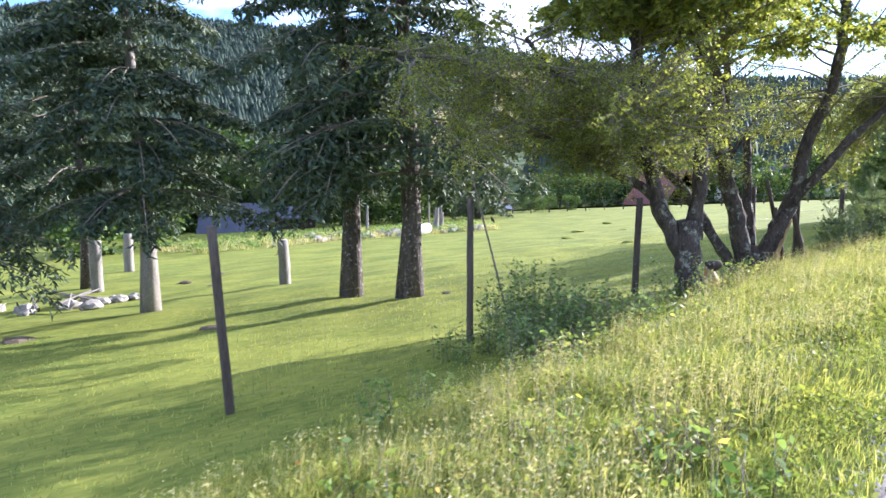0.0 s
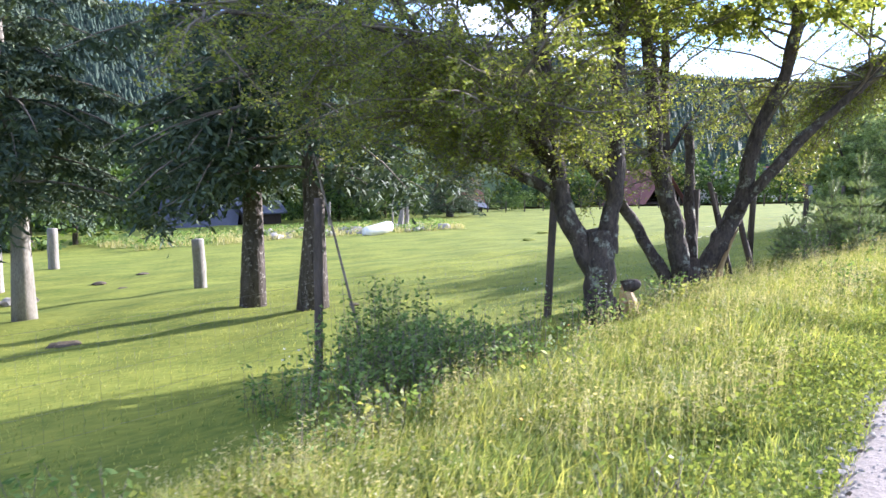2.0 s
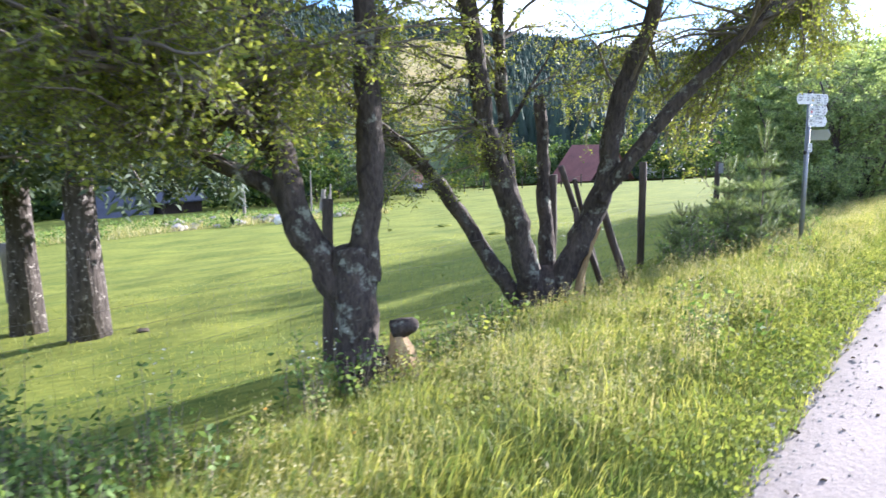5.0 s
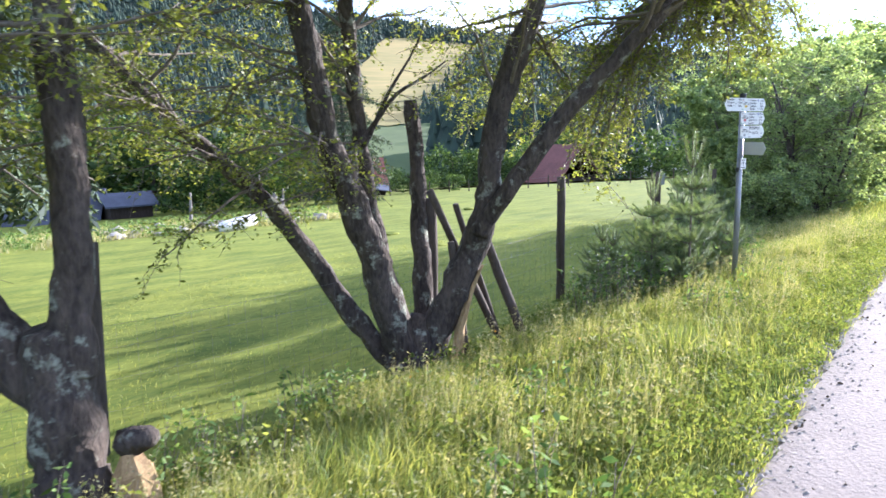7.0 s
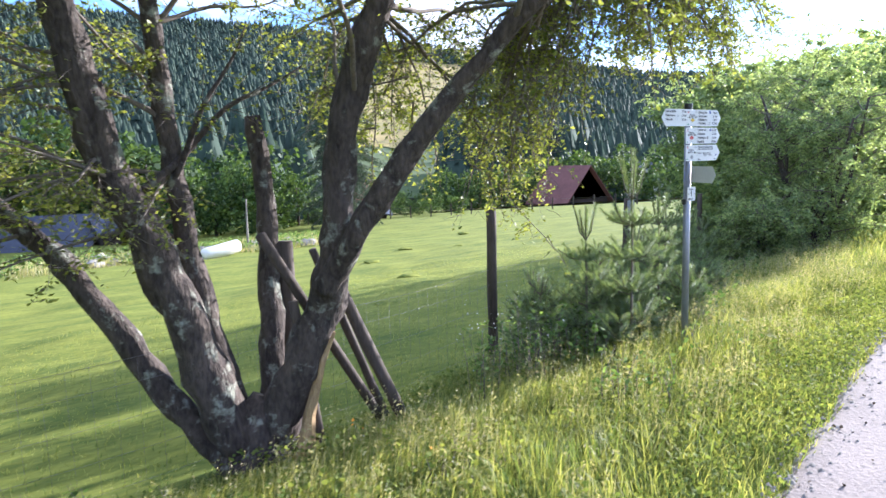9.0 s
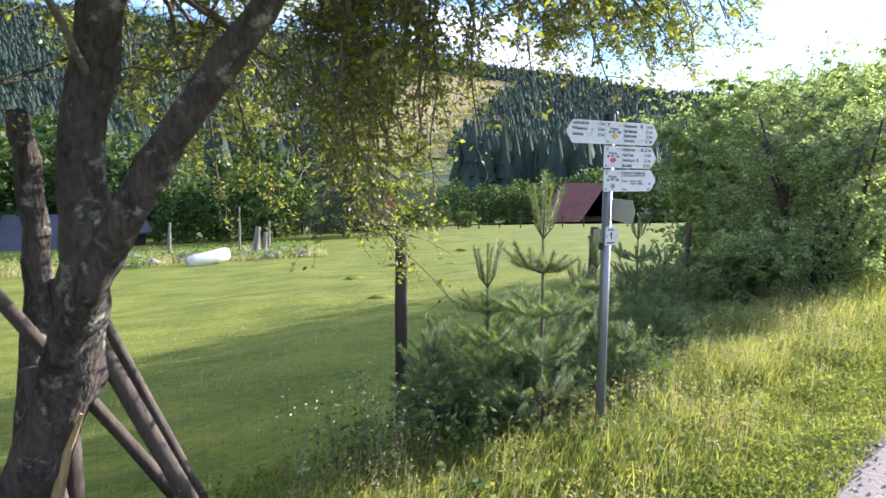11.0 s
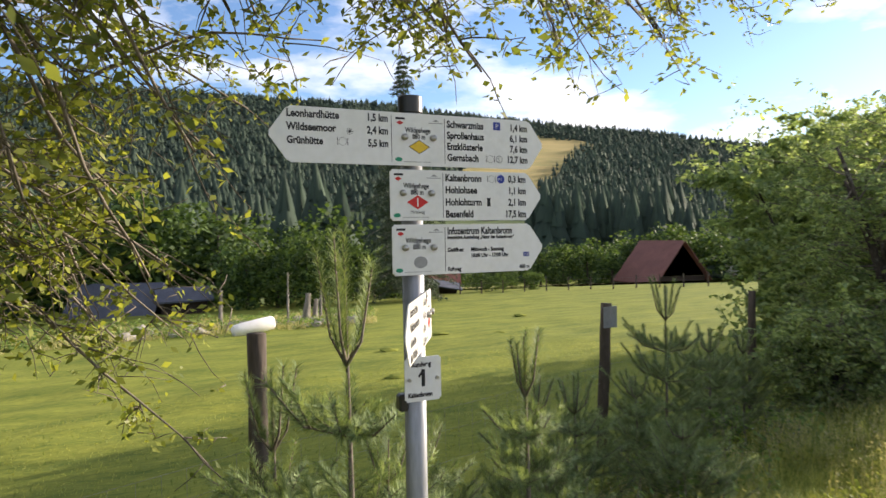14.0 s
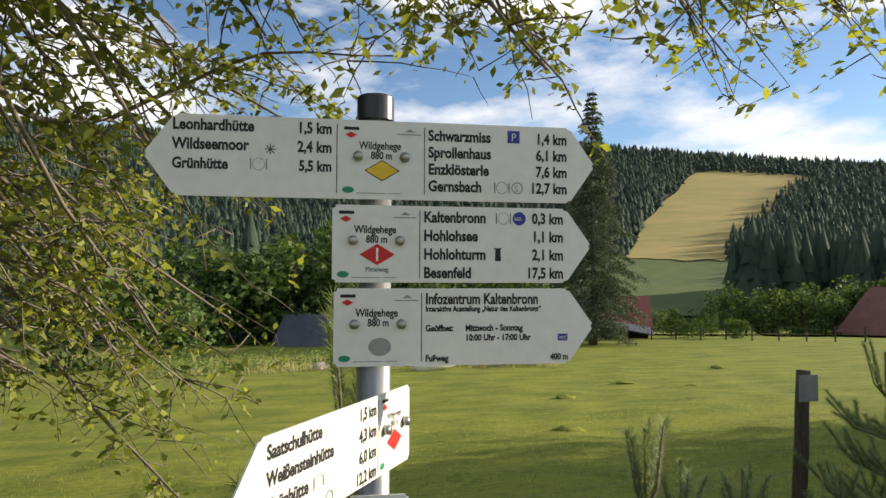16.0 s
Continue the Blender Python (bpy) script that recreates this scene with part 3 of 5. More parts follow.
for e in [(0.3, 0.3, 2.95), (0.9, 0.5, 2.8), (1.3, 0.9, 2.75), (0.6, 1.0, 3.0), (1.9, 1.1, 2.95), (1.6, 0.2, 3.0), (0.0, 0.8, 3.15), (-0.5, 0.2, 2.85), (2.6, 1.6, 3.2), (2.2, 0.6, 3.4), (-0.6, -0.4, 2.75), (1.1, 1.6, 3.3), (0.5, 0.0, 2.85), (0.1, 0.5, 2.75), (1.2, 0.0, 2.9), (1.9, 1.5, 2.9), (2.8, 0.9, 3.1), (0.8, 1.5, 2.85), (-0.2, 1.2, 2.7), (1.5, 0.6, 2.65), (2.4, 2.0, 3.1)]:
    t.bough(lf[-1], e, 0.02, R.uniform(0.1, 0.4), 11, 1.15, 0.42)
t.bough(lf[-1], (-1.05, -.45, 2.45), .016, -.1, 7, .5, .4)
t.bough(lf[-4], (-1.5, .1, 2.5), .014, .1, 9, .7, .45)
up1 = t.limb([lb[-1], (-5.5, 1.9, 6.8), (-5.4, 2.3, 8.2)], 0.076, 0.03); up2 = t.limb([le[-1], (-2.3, 0.9, 7.0), (-2.5, 1.4, 8.6)], 0.076, 0.03); up3 = t.limb([lc[-1], (-3.9, 2.5, 6.2), (-4.0, 2.9, 7.6)], 0.059, 0.025)
for _ in range(125):
    p = R.choice((up1, up2, up3)); p = p[R.randrange(len(p))]; a = R.uniform(0, 6.28)
    t.bough(p, p + Vector((math.cos(a), math.sin(a), R.uniform(-0.2, 0.8))) * R.uniform(1.0, 2.2), 0.02, 0.1, 12, 2.2, 0.7)
for e in ((-1.0, .7, 1.75), (-.7, 1.1, 1.55), (-1.3, .9, 1.5), (-.9, 1.5, 1.3), (-1.5, 1.3, 1.25), (-.55, .8, 2.1), (-1.2, .5, 2.1), (-1.7, .8, 1.8)):
    t.bough(lf[-3], e, 0.016, R.uniform(0.3, 0.7), 12, 0.45, 0.55)
for e in ((.2, .1, 2.8), (.7, .2, 2.75), (1.1, .3, 2.9), (1.6, .6, 2.8), (.4, .7, 2.75), (1.9, .5, 3.0), (-.3, .6, 2.7), (2.4, 1.0, 3.0), (1.3, 1.2, 2.8), (.0, -.1, 2.85), (2.8, 1.4, 3.3)):
    t.bough(lf[-1], e, 0.018, R.uniform(0.1, 0.4), 12, 0.9, 0.45)
for e in ((-1.0, 1.5, 2.2), (-.8, 1.1, 1.95), (-1.3, 1.1, 2.35), (-.9, 1.9, 1.8), (-1.5, 1.6, 2.0), (-1.1, .8, 2.5), (-.7, 1.6, 2.5)):
    t.bough(lf[-4], e, 0.016, R.uniform(0.2, 0.5), 14, 1.2, 0.5)
for _ in range(16):
    x_, y_ = R.uniform(-.9, 2.7), R.uniform(.1, 1.4); z_ = 1.95 + math.hypot(x_, y_ + 1.3) * R.uniform(.24, .40)
    t.bough(lf[-1], (x_, y_, z_), 0.017, R.uniform(0.1, 0.4), 13, 1.1, 0.42)
for _ in range(34):
    s = R.choice((la, lb, lc)); p = s[R.randrange(int(len(s) * .5), int(len(s) * .9))]
    t.bough(p, p + Vector((R.uniform(-1.8, -.2), R.uniform(-.9, 1.2), R.uniform(-.5, .7))), 0.018, R.uniform(0, 0.3), 11, 1.0, 0.6)
for _ in range(84):
    s = R.choice((la, lb, lc, le, lf, lb, le)); p = s[R.randrange(int(len(s) * (0.55 if _ < 20 else 0.75)), len(s))]
    a = R.uniform(0, 6.28); q = p + Vector((math.cos(a), math.sin(a), R.uniform(-0.1, 1.1))) * R.uniform(1.2, 2.4)
    t.bough(p, q, 0.022, R.uniform(-0.1, 0.3), 11, 1.0 if _ < 20 else 1.4, 0.62)
many = t.build("many_stemmed_tree", b0, "dark multi-stemmed tree with small yellow-green leaves at the fence")
# added piece: its orange-brown colour stands for a sunlit patch of bark
tw = Tubes(); tw.add([(.15, -.36, -.35), (.20, -.33, 0.0), (.25, -.34, .40), (.36, -.44, .85), (.44, -.52, 1.1)], [.05, .085, .06, .03, .01], 7, .9)
piece("split_wood", tw.mesh("split_wood", M["split"], False), many, "added orange-brown piece standing for sunlit bark at the foot of a stem")

# the forked tree
t = Broadleaf(23); R = t.r
ly = t.limb([(-7.05, .05, -.75), (-7.09, .08, -.45), (-7.12, .1, .2), (-7.12, .12, .75)], 0.225, 0.19, 12)
l1 = t.limb([(-7.12, .14, .1), (-7.28, .24, .45), (-7.5, .35, .95), (-7.66, .45, 1.69), (-7.78, .52, 2.6), (-7.9, .6, 3.8), (-8.2, .7, 5.2)], 0.165, 0.085)
l9 = t.limb([(-7.6, .42, 1.45), (-8.1, .7, 2.1), (-8.9, .9, 2.7), (-9.8, .9, 3.6)], 0.075, 0.03)
l2 = t.limb([(-7.1, .1, .5), (-7.0, .05, .9), (-6.95, .03, 1.6), (-6.96, .03, 2.4), (-6.95, .05, 3.3), (-7.0, .1, 4.4), (-6.8, 0, 5.8)], 0.13, 0.075)
l3 = t.limb([(-7.55, .4, 1.1), (-7.75, .5, 1.3), (-8.2, .8, 1.6), (-8.7, 1.1, 2.0), (-9.3, 1.4, 2.2)], 0.095, 0.04)
l4 = t.limb([(-7.66, .45, 1.6), (-8.0, .2, 1.9), (-8.5, -.1, 2.1), (-9.1, -.4, 2.3)], 0.075, 0.03)
l5 = t.limb([l3[-1], (-9.9, 1.1, 2.7), (-11.0, .6, 3.1), (-12.2, .3, 3.1)], 0.035, 0.012, 7)
l6 = t.limb([(-7.66, .45, 1.6), (-8.6, .2, 2.2), (-9.8, -.3, 2.8), (-11.0, -.5, 3.0)], 0.06, 0.012, 7)
l7 = t.limb([l1[-1], (-8.3, .9, 6.6), (-8.1, 1.2, 8.0)], 0.08, 0.03); l8 = t.limb([l2[-1], (-6.7, .5, 7.0), (-6.9, .9, 8.2)], 0.075, 0.03)
for _ in range(64):
    s = R.choice((l5, l6, l5, l6, l3)); p = s[R.randrange(len(s) // 4, len(s))]; a = R.uniform(0, 6.28)
    q = p + Vector((math.cos(a), math.sin(a) * 0.8, R.uniform(-0.9, 0.45))) * R.uniform(0.7, 1.7); q.z = max(q.z, 1.55 + R.random())
    t.bough(p, q, 0.014, R.uniform(0.1, 0.4), 11, 1.2, 0.55)
for _ in range(70):
    s = R.choice((l7, l8)); p = s[R.randrange(len(s))]; a = R.uniform(0, 6.28)
    t.bough(p, p + Vector((math.cos(a), math.sin(a), R.uniform(-0.2, 0.8))) * R.uniform(1.0, 2.2), 0.02, 0.1, 12, 2.2, 0.7)
t.limb([(-7.04, .06, .45), (-7.0, .03, .62), (-6.98, .02, .80), (-6.97, .01, .86)], 0.15, 0.05)
t.limb([(-6.95, .05, -.7), (-7.0, .05, -.5), (-7.05, .07, -.2)], 0.25, 0.19, 12)
for _ in range(105):
    s = R.choice((l1, l2, l3, l4, l3, l4, l9)); p = s[R.randrange(int(len(s) * 0.5), len(s))]
    a = R.uniform(2.4, 5.4) if R.random() < 0.6 else R.uniform(0, 6.28)
    q = p + Vector((math.cos(a), math.sin(a) * 0.9, R.uniform(-0.2, 0.55))) * R.uniform(1.0, 2.6)
    q.z = max(q.z, 1.4 + 0.5 * R.random())
    t.bough(p, q, 0.02, R.uniform(0.0, 0.4), 11, 1.25, 0.6)
for _ in range(75):
    s = R.choice((l1, l2, l2)); p = s[R.randrange(int(len(s) * 0.65), len(s))]; a = R.uniform(0, 6.28)
    t.bough(p, p + Vector((math.cos(a), math.sin(a), R.uniform(-0.1, 1.0))) * R.uniform(1.2, 3.0), 0.02, 0.2, 13, 2.2, 0.7)
forked = t.build("forked_tree", (-7.0, .05, -.6), "dark forked fruit tree with a broad drooping leafy crown")
st = Tubes(); st.add([(.23, -.17, -.1), (.24, -.19, .2), (.22, -.17, .38), (.2, -.14, .50), (.17, -.1, .60)], [.15, .14, .11, .06, .015], 7, 0.7)
piece("split_wood", st.mesh("split_wood", M["split"], False), forked, "torn yellow-brown heartwood at the trunk")
kn = Tubes(); kn.add([(.16, -.12, .56), (.24, -.18, .60), (.33, -.23, .62), (.36, -.25, .625)], [.08, .085, .07, .03], 8, 0.5)
piece("burl", kn.mesh("burl", M["bark"]), forked, "knobbly broken stub of a limb")

# ---- conifers ----


def spruce(name, at, tall, reach, bare, label, seed, trunk_r=0.25, dens=1.0, bark=None, far=False, thin=0.0):
    R = random.Random(seed); rr = np.random.default_rng(seed)
    tr, br, pts = Tubes(), Tubes(), []
    tr.add([(0.1 * math.sin(i), 0, tall * i / 8 - 0.2 * (i == 0)) for i in range(9)], [trunk_r * 1.35 if i == 0 else trunk_r * (1.02 - i / 8) for i in range(9)], 12, 0.3)
    z = bare
    while z < tall * 0.98:
        f = 1 - (z - bare) / (tall - bare); f = min(1.0, f * 1.25) * R.uniform(0.75, 1.1)
        for k in range(6):
            a = R.uniform(0, 6.283); L = reach * f * R.uniform(0.6, 1.1) + 0.25
            d = Vector((math.cos(a), math.sin(a), 0)); p = Vector((0, 0, z)); line = []
            for s in range(6):
                t_ = s / 5; line.append(p + d * L * t_ + Vector((0, 0, -0.38 * L * t_ * t_ + 0.12 * L * t_)))
            br.add(line, [0.035 * f + 0.006 - 0.006 * s * f for s in range(6)], 4)
            side = Vector((-d.y, d.x, 0))
            for s in range(int(95 * L * dens * (1 - thin))):
                t_ = R.uniform(0.15, 1.0); i = min(4, int(t_ * 5)); c = line[i].lerp(line[i + 1], t_ * 5 - i)
                w = 0.45 * L * (1.05 - t_) + 0.08
                c = c + side * R.uniform(-w, w) + Vector((0, 0, -abs(R.gauss(0, 0.14)) * (0.3 + L * 0.3)))
                pts.append(tuple(c))
        z += (0.34 + 0.02 * tall) * (0.55 if far else 1)
    root = tagged(empty(name, at), label, "tree")
    piece("trunk", tr.mesh("trunk", bark or M["bark2"]), root)
    piece("branching", br.mesh("branching", M["twig"]), root)["kind"] = "stuff"
    piece("needle_sprays", leaf_mesh("needle_sprays", pts, 0.24, M["needle"], rr, 0.6, 0.28), root)
    return root


def on(x, y, dz=0.0):
    return (x, y, height1(x, y) + dz)


spruce("spruce", on(-9.69, 9.16), 16, 3.5, 3.2, "dark spruce with a bare sunlit lower trunk on the pasture", 3, 0.25)
spruce("spruce", on(-8.81, 7.3), 15, 3.4, 3.1, "dark spruce with a bare flaking lower trunk on the pasture", 4, 0.28)
# the third trunk's pale colour stands for sunlight on ordinary bark
spruce("spruce", on(-14.5, 11.9), 14, 3.4, 3.3, "dense dark spruce with low drooping boughs and a trunk coloured pale for sunlight", 5, 0.22, 1.7, bark=M["paleconc"])
spruce("spruce", on(-19.5, 13.5), 15, 3.6, 2.3, "dense dark spruce with boughs near the grass", 6, 0.25)
spruce("spruce", on(-16.0, 22.0), 17, 3.8, 3.4, "tall dark spruce behind the pasture posts", 7, 0.25)
spruce("spruce", on(21.8, 54.6), 23, 4.8, 1.2, "tall ragged spruce beside the red-roofed shed", 8, 0.30, 0.8, far=True)

# ---- signpost ----
signpost = tagged(empty("signpost"), "steel signpost with four white arrow boards and a small number plate", "signpost")
part("pole", rod(.0315, .0315, (0, 0, -.35), (0, 0, 2.235), 24), M["steel"], signpost, smooth=True)
bm = rod(.036, .036, (0, 0, 2.228), (0, 0, 2.278), 24); bmesh.ops.bevel(bm, geom=bm.edges[:], offset=.003, segments=1, affect="EDGES")
part("pole_cap", bm, M["cap"], signpost, "black plastic pole cap")
part("clamp", box((.03, .035, .05), (-.04, 0, 1.40), .006), M["cap"], signpost, "small dark clamp on the pole")
S = 0.5 / 455.0   # metres to one unit of the boards' layout


def board(name, outline, at, turn, label):
    """A flat board with rounded corners from its outline in x, z."""
    bm = bmesh.new(); front = [bm.verts.new((x, -0.0015, z)) for x, z in outline]; f = bm.faces.new(front)
    bmesh.ops.bevel(bm, geom=list(f.verts), offset=.006, segments=3, affect="VERTICES")
    got = bmesh.ops.extrude_face_region(bm, geom=bm.faces[:]); bmesh.ops.translate(bm, verts=[v for v in got["geom"] if isinstance(v, bmesh.types.BMVert)], vec=(0, .003, 0))
    bmesh.ops.recalc_face_normals(bm, faces=bm.faces[:])
    ob = part(name, bm, M["sign"], signpost, label); ob.location = at; ob.rotation_euler = (0, 0, turn)
    return ob


def write(body, x, z, size, mat, parent, squeeze=0.86, right=False, bold=0.0):
    cu = bpy.data.curves.new("lettering", "FONT"); cu.body = body; cu.size = size; cu.offset = bold; cu.resolution_u = 3
    cu.align_x = "RIGHT" if right else "LEFT"
    tmp = bpy.data.objects.new("lettering", cu); scene.collection.objects.link(tmp)
    bpy.context.view_layer.update()
    me = bpy.data.meshes.new_from_object(tmp.evaluated_get(bpy.context.evaluated_depsgraph_get()))
    bpy.data.objects.remove(tmp); me.materials.clear(); me.materials.append(mat)
    ob = new("lettering", me); ob.parent = parent
    ob.matrix_basis = Matrix.Translation((x, -.0021, z)) @ Matrix.Rotation(radians(90), 4, "X") @ Matrix.Diagonal((squeeze, 1, 1, 1))
    return ob


def shape(name, pts, mat, parent, label="", y=-.0021):
    bm = bmesh.new(); bm.faces.new([bm.verts.new((x, y, z)) for x, z in pts])
    return part(name, bm, mat, parent, label)


def oval(cx, cz, rx, rz, n=20, hole=0.0):
    return [(cx + rx * math.cos(6.2832 * k / n), cz + rz * math.sin(6.2832 * k / n)) for k in range(n)]


def ring(cx, cz, r, w, mat, parent, name="ring_mark", arc=1.0):
    bm = bmesh.new(); n = 20
    vs = [(bm.verts.new((cx + r * math.cos(6.2832 * arc * k / n), -.0021, cz + r * math.sin(6.2832 * arc * k / n))), bm.verts.new((cx + (r - w) * math.cos(6.2832 * arc * k / n), -.0021, cz + (r - w) * math.sin(6.2832 * arc * k / n)))) for k in range(n + 1)]
    for (a, b), (c, d) in zip(vs, vs[1:]):
        bm.faces.new((a, b, d, c))
    return part(name, bm, mat, parent)


def rect(name, x0, x1, z0, z1, mat, parent, y=-.0021):
    return shape(name, [(x0, z0), (x1, z0), (x1, z1), (x0, z1)], mat, parent, y=y)


def cutlery(x, z, ob):
    rect("pictogram", x, x + .0015, z - .010, z + .010, M["ink"], ob); rect("pictogram", x + .028, x + .0295, z - .010, z + .010, M["ink"], ob)
    ring(x + .0148, z, .0115, .0011, M["greyp"], ob, "pictogram")


def left_panel(ob, diamond, note=""):
    """The square at a board's post end; the board's own origin is the square's left lower corner at its middle height."""
    rect("divider", .162, .1635, -.064, .064, M["ink"], ob)
    rect("badge", .012, .040, .055, .061, M["ink"], ob); shape("badge", [(.014, .046), (.025, .040), (.036, .046), (.025, .052)], M["red"], ob)
    rect("small_print", .112, .156, .0485, .0505, M["greyp"], ob); shape("badge", [(.126, .054), (.135, .060), (.146, .054)], M["greyp"], ob)
    shape("badge", oval(.020, -.057, .011, .006), M["green"], ob)
    rect("small_print", .036, .090, -.0635, -.062, M["greyp"], ob); rect("small_print", .094, .118, -.0635, -.062, M["greyp"], ob)
    write("Wildgehege", .040, .020, .0205, M["ink"], ob, 0.80, bold=.0005); write("880 m", .062, .002, .0195, M["ink"], ob, 0.80, bold=.0005)
    for x in (.038, .125):
        b = part("bolt", rod(.0095, .0085, (x, -.0015, .006), (x, -.013, .006), 12), M["bolt"], ob, "round zinc bolt head", True)
    if diamond:
        dark_edge = [(.050, -.016), (.083, -.040), (.116, -.016), (.083, .004)]
        shape("way_mark", [(.050, -.020), (.083, -.040), (.116, -.020), (.083, 0.0)], M["ink"] if diamond is M["yellow"] else diamond, ob)
        shape("way_mark", [(.053, -.020), (.083, -.038), (.113, -.020), (.083, -.002)], diamond, ob, y=-.0024)


def row(ob, text, km, z, x0=.170, x1=.443, size=.0285, mat=None):
    write(text, x0, z, size, M["ink"], ob, 0.83, bold=.0010)
    write(km, x1, z, size, M["ink"], ob, 0.80, True, bold=.0010)


RIGHT = [(0, -.072), (.448, -.072), (.5, 0), (.448, .072), (0, .072)]
b1 = board("arrow_board", [(-.288, -.074), (.448, -.074), (.5, 0), (.448, .074), (-.288, .074), (-.342, 0)], (-.072, -.035, 2.150), 0, "long white double arrow board with black lettering")
left_panel(b1, M["yellow"])
rect("divider", -.0015, 0, -.064, .064, M["ink"], b1)
row(b1, "Leonhardhütte", "1,5 km", .046, -.292, -.010, .0285); row(b1, "Wildseemoor", "2,4 km", .011, -.292, -.010, .0285); row(b1, "Grünhütte", "5,5 km", -.024, -.292, -.010, .0272)
for k in range(4):
    a = k * math.pi / 4; c, s_ = math.cos(a) * .010, math.sin(a) * .010
    shape("pictogram", [(-.121 - c - s_ * .07, .014 - s_ + c * .07), (-.121 - c + s_ * .07, .014 - s_ - c * .07), (-.121 + c + s_ * .07, .014 + s_ - c * .07), (-.121 + c - s_ * .07, .014 + s_ + c * .07)], M["ink"], b1)
cutlery(-.156, -.014, b1)
for z_, a_, k_ in ((.040, "Schwarzmiss", "1,4 km"), (.008, "Sprollenhaus", "6,1 km"), (-.024, "Enzklösterle", "7,6 km"), (-.056, "Gernsbach", "12,7 km")):
    row(b1, a_, k_, z_)
rect("pictogram", .324, .348, .040, .064, M["blue"], b1); write("P", .331, .044, .022, M["white"], b1, 0.9).location.y = -.0026
cutlery(.298, -.047, b1); ring(.343, -.047, .0115, .0022, M["greyp"], b1, "pictogram"); write("S", .3375, -.0545, .019, M["greyp"], b1, 0.9)
b2 = board("arrow_board", RIGHT, (-.080, -.035, 1.993), 0, "white arrow board with black lettering")
left_panel(b2, M["red"]); rect("way_mark", .081, .085, -.032, -.008, M["white"], b2, -.0027); write("Mittelweg", .061, -.052, .0135, M["ink"], b2, 0.8)
for z_, a_, k_ in ((.042, "Kaltenbronn", "0,3 km"), (.007, "Hohlohsee", "1,1 km"), (-.028, "Hohlohturm", "2,1 km"), (-.063, "Besenfeld", "17,5 km")):
    row(b2, a_, k_, z_)
cutlery(.309, .051, b2); shape("pictogram", oval(.355, .051, .013, .013), M["blue"], b2); write("BUS", .3455, .0475, .0095, M["white"], b2, 0.85).location.y = -.0026
shape("pictogram", [(.307, -.031), (.319, -.031), (.318, -.010), (.321, -.006), (.305, -.006), (.308, -.010)], M["ink"], b2)
b3 = board("arrow_board", RIGHT, (-.076, -.035, 1.838), 0, "white information arrow board with black lettering")
left_panel(b3, None); shape("pictogram", oval(.085, -.036, .021, .017), M["greyp"], b3)
write("Infozentrum Kaltenbronn", .170, .043, .0285, M["ink"], b3, 0.745, bold=.0009); write("Interaktive Ausstellung „Natur des Kaltenbronn“", .170, .029, .0145, M["ink"], b3, 0.78, bold=.0006)
write("Geöffnet:", .170, -.008, .0165, M["ink"], b3, 0.85, bold=.0007); write("Mittwoch - Sonntag", .246, -.008, .0165, M["ink"], b3, 0.85, bold=.0007); write("10:00 Uhr - 17:00 Uhr", .246, -.026, .0165, M["ink"], b3, 0.85, bold=.0007)
write("Fußweg", .170, -.064, .0165, M["ink"], b3, 0.85, bold=.0007); write("400 m", .448, -.064, .0165, M["ink"], b3, 0.85, True, bold=.0007)
rect("pictogram", .427, .447, -.028, -.015, M["blue"], b3); write("WC", .429, -.026, .011, M["white"], b3, 0.9).location.y = -.0026
TURN4 = radians(60)
b4 = board("arrow_board", [(-.345, -.072), (.13, -.072), (.13, .072), (-.345, .072), (-.405, 0)], (.006, -.073, 1.648), TURN4, "white arrow board in full sun, pointing back along the path")
rect("divider", -.006, -.0045, -.064, .064, M["ink"], b4)
for z_, a_, k_ in ((.040, "Saatschulhütte", "1,5 km"), (.004, "Weißensteinhütte", "4,3 km"), (-.032, "Grünhütte", "6,0 km"), (-.066, "Bad Wildbad", "12,2 km")):
    row(b4, a_, k_, z_, -.330, -.012)
cutlery(-.215, -.024, b4); ring(-.17, -.057, .0115, .0022, M["green"], b4, "pictogram")
rect("badge", .010, .036, .055, .061, M["ink"], b4); shape("badge", [(.012, .046), (.022, .040), (.032, .046), (.022, .052)], M["red"], b4)
write("Wildgehege", .030, .022, .016, M["ink"], b4, 0.80); write("880 m", .045, .006, .016, M["ink"], b4, 0.80)
shape("way_mark", [(.030, -.020), (.062, -.040), (.094, -.020), (.062, 0.0)], M["red"], b4); shape("badge", oval(.012, -.057, .009, .006), M["green"], b4)
for x_ in (.022, .104):
    part("bolt", rod(.0095, .0085, (x_, -.0015, .006), (x_, -.013, .006), 12), M["bolt"], b4, "round zinc bolt head", True)
b5 = board("number_plate", [(-.056, -.063), (.056, -.063), (.056, .063), (-.056, .063)], (.008, -.040, 1.470), 0, "small white plate with a black 1")
write("Rundweg", -.036, .036, .019, M["ink"], b5, 0.85, bold=.0010); write("1", -.013, -.018, .062, M["ink"], b5, 0.85, bold=.0035); shape("lettering", [(-.016, .010), (-.003, .026), (-.003, .016), (-.012, .004)], M["ink"], b5); write("Kaltenbronn", -.047, -.050, .0175, M["ink"], b5, 0.85, bold=.0010)
for x_ in (-.043, .043):
    part("bolt", rod(.006, .005, (x_, -.0015, 0), (x_, -.008, 0), 8), M["bolt"], b5, "dark screw")

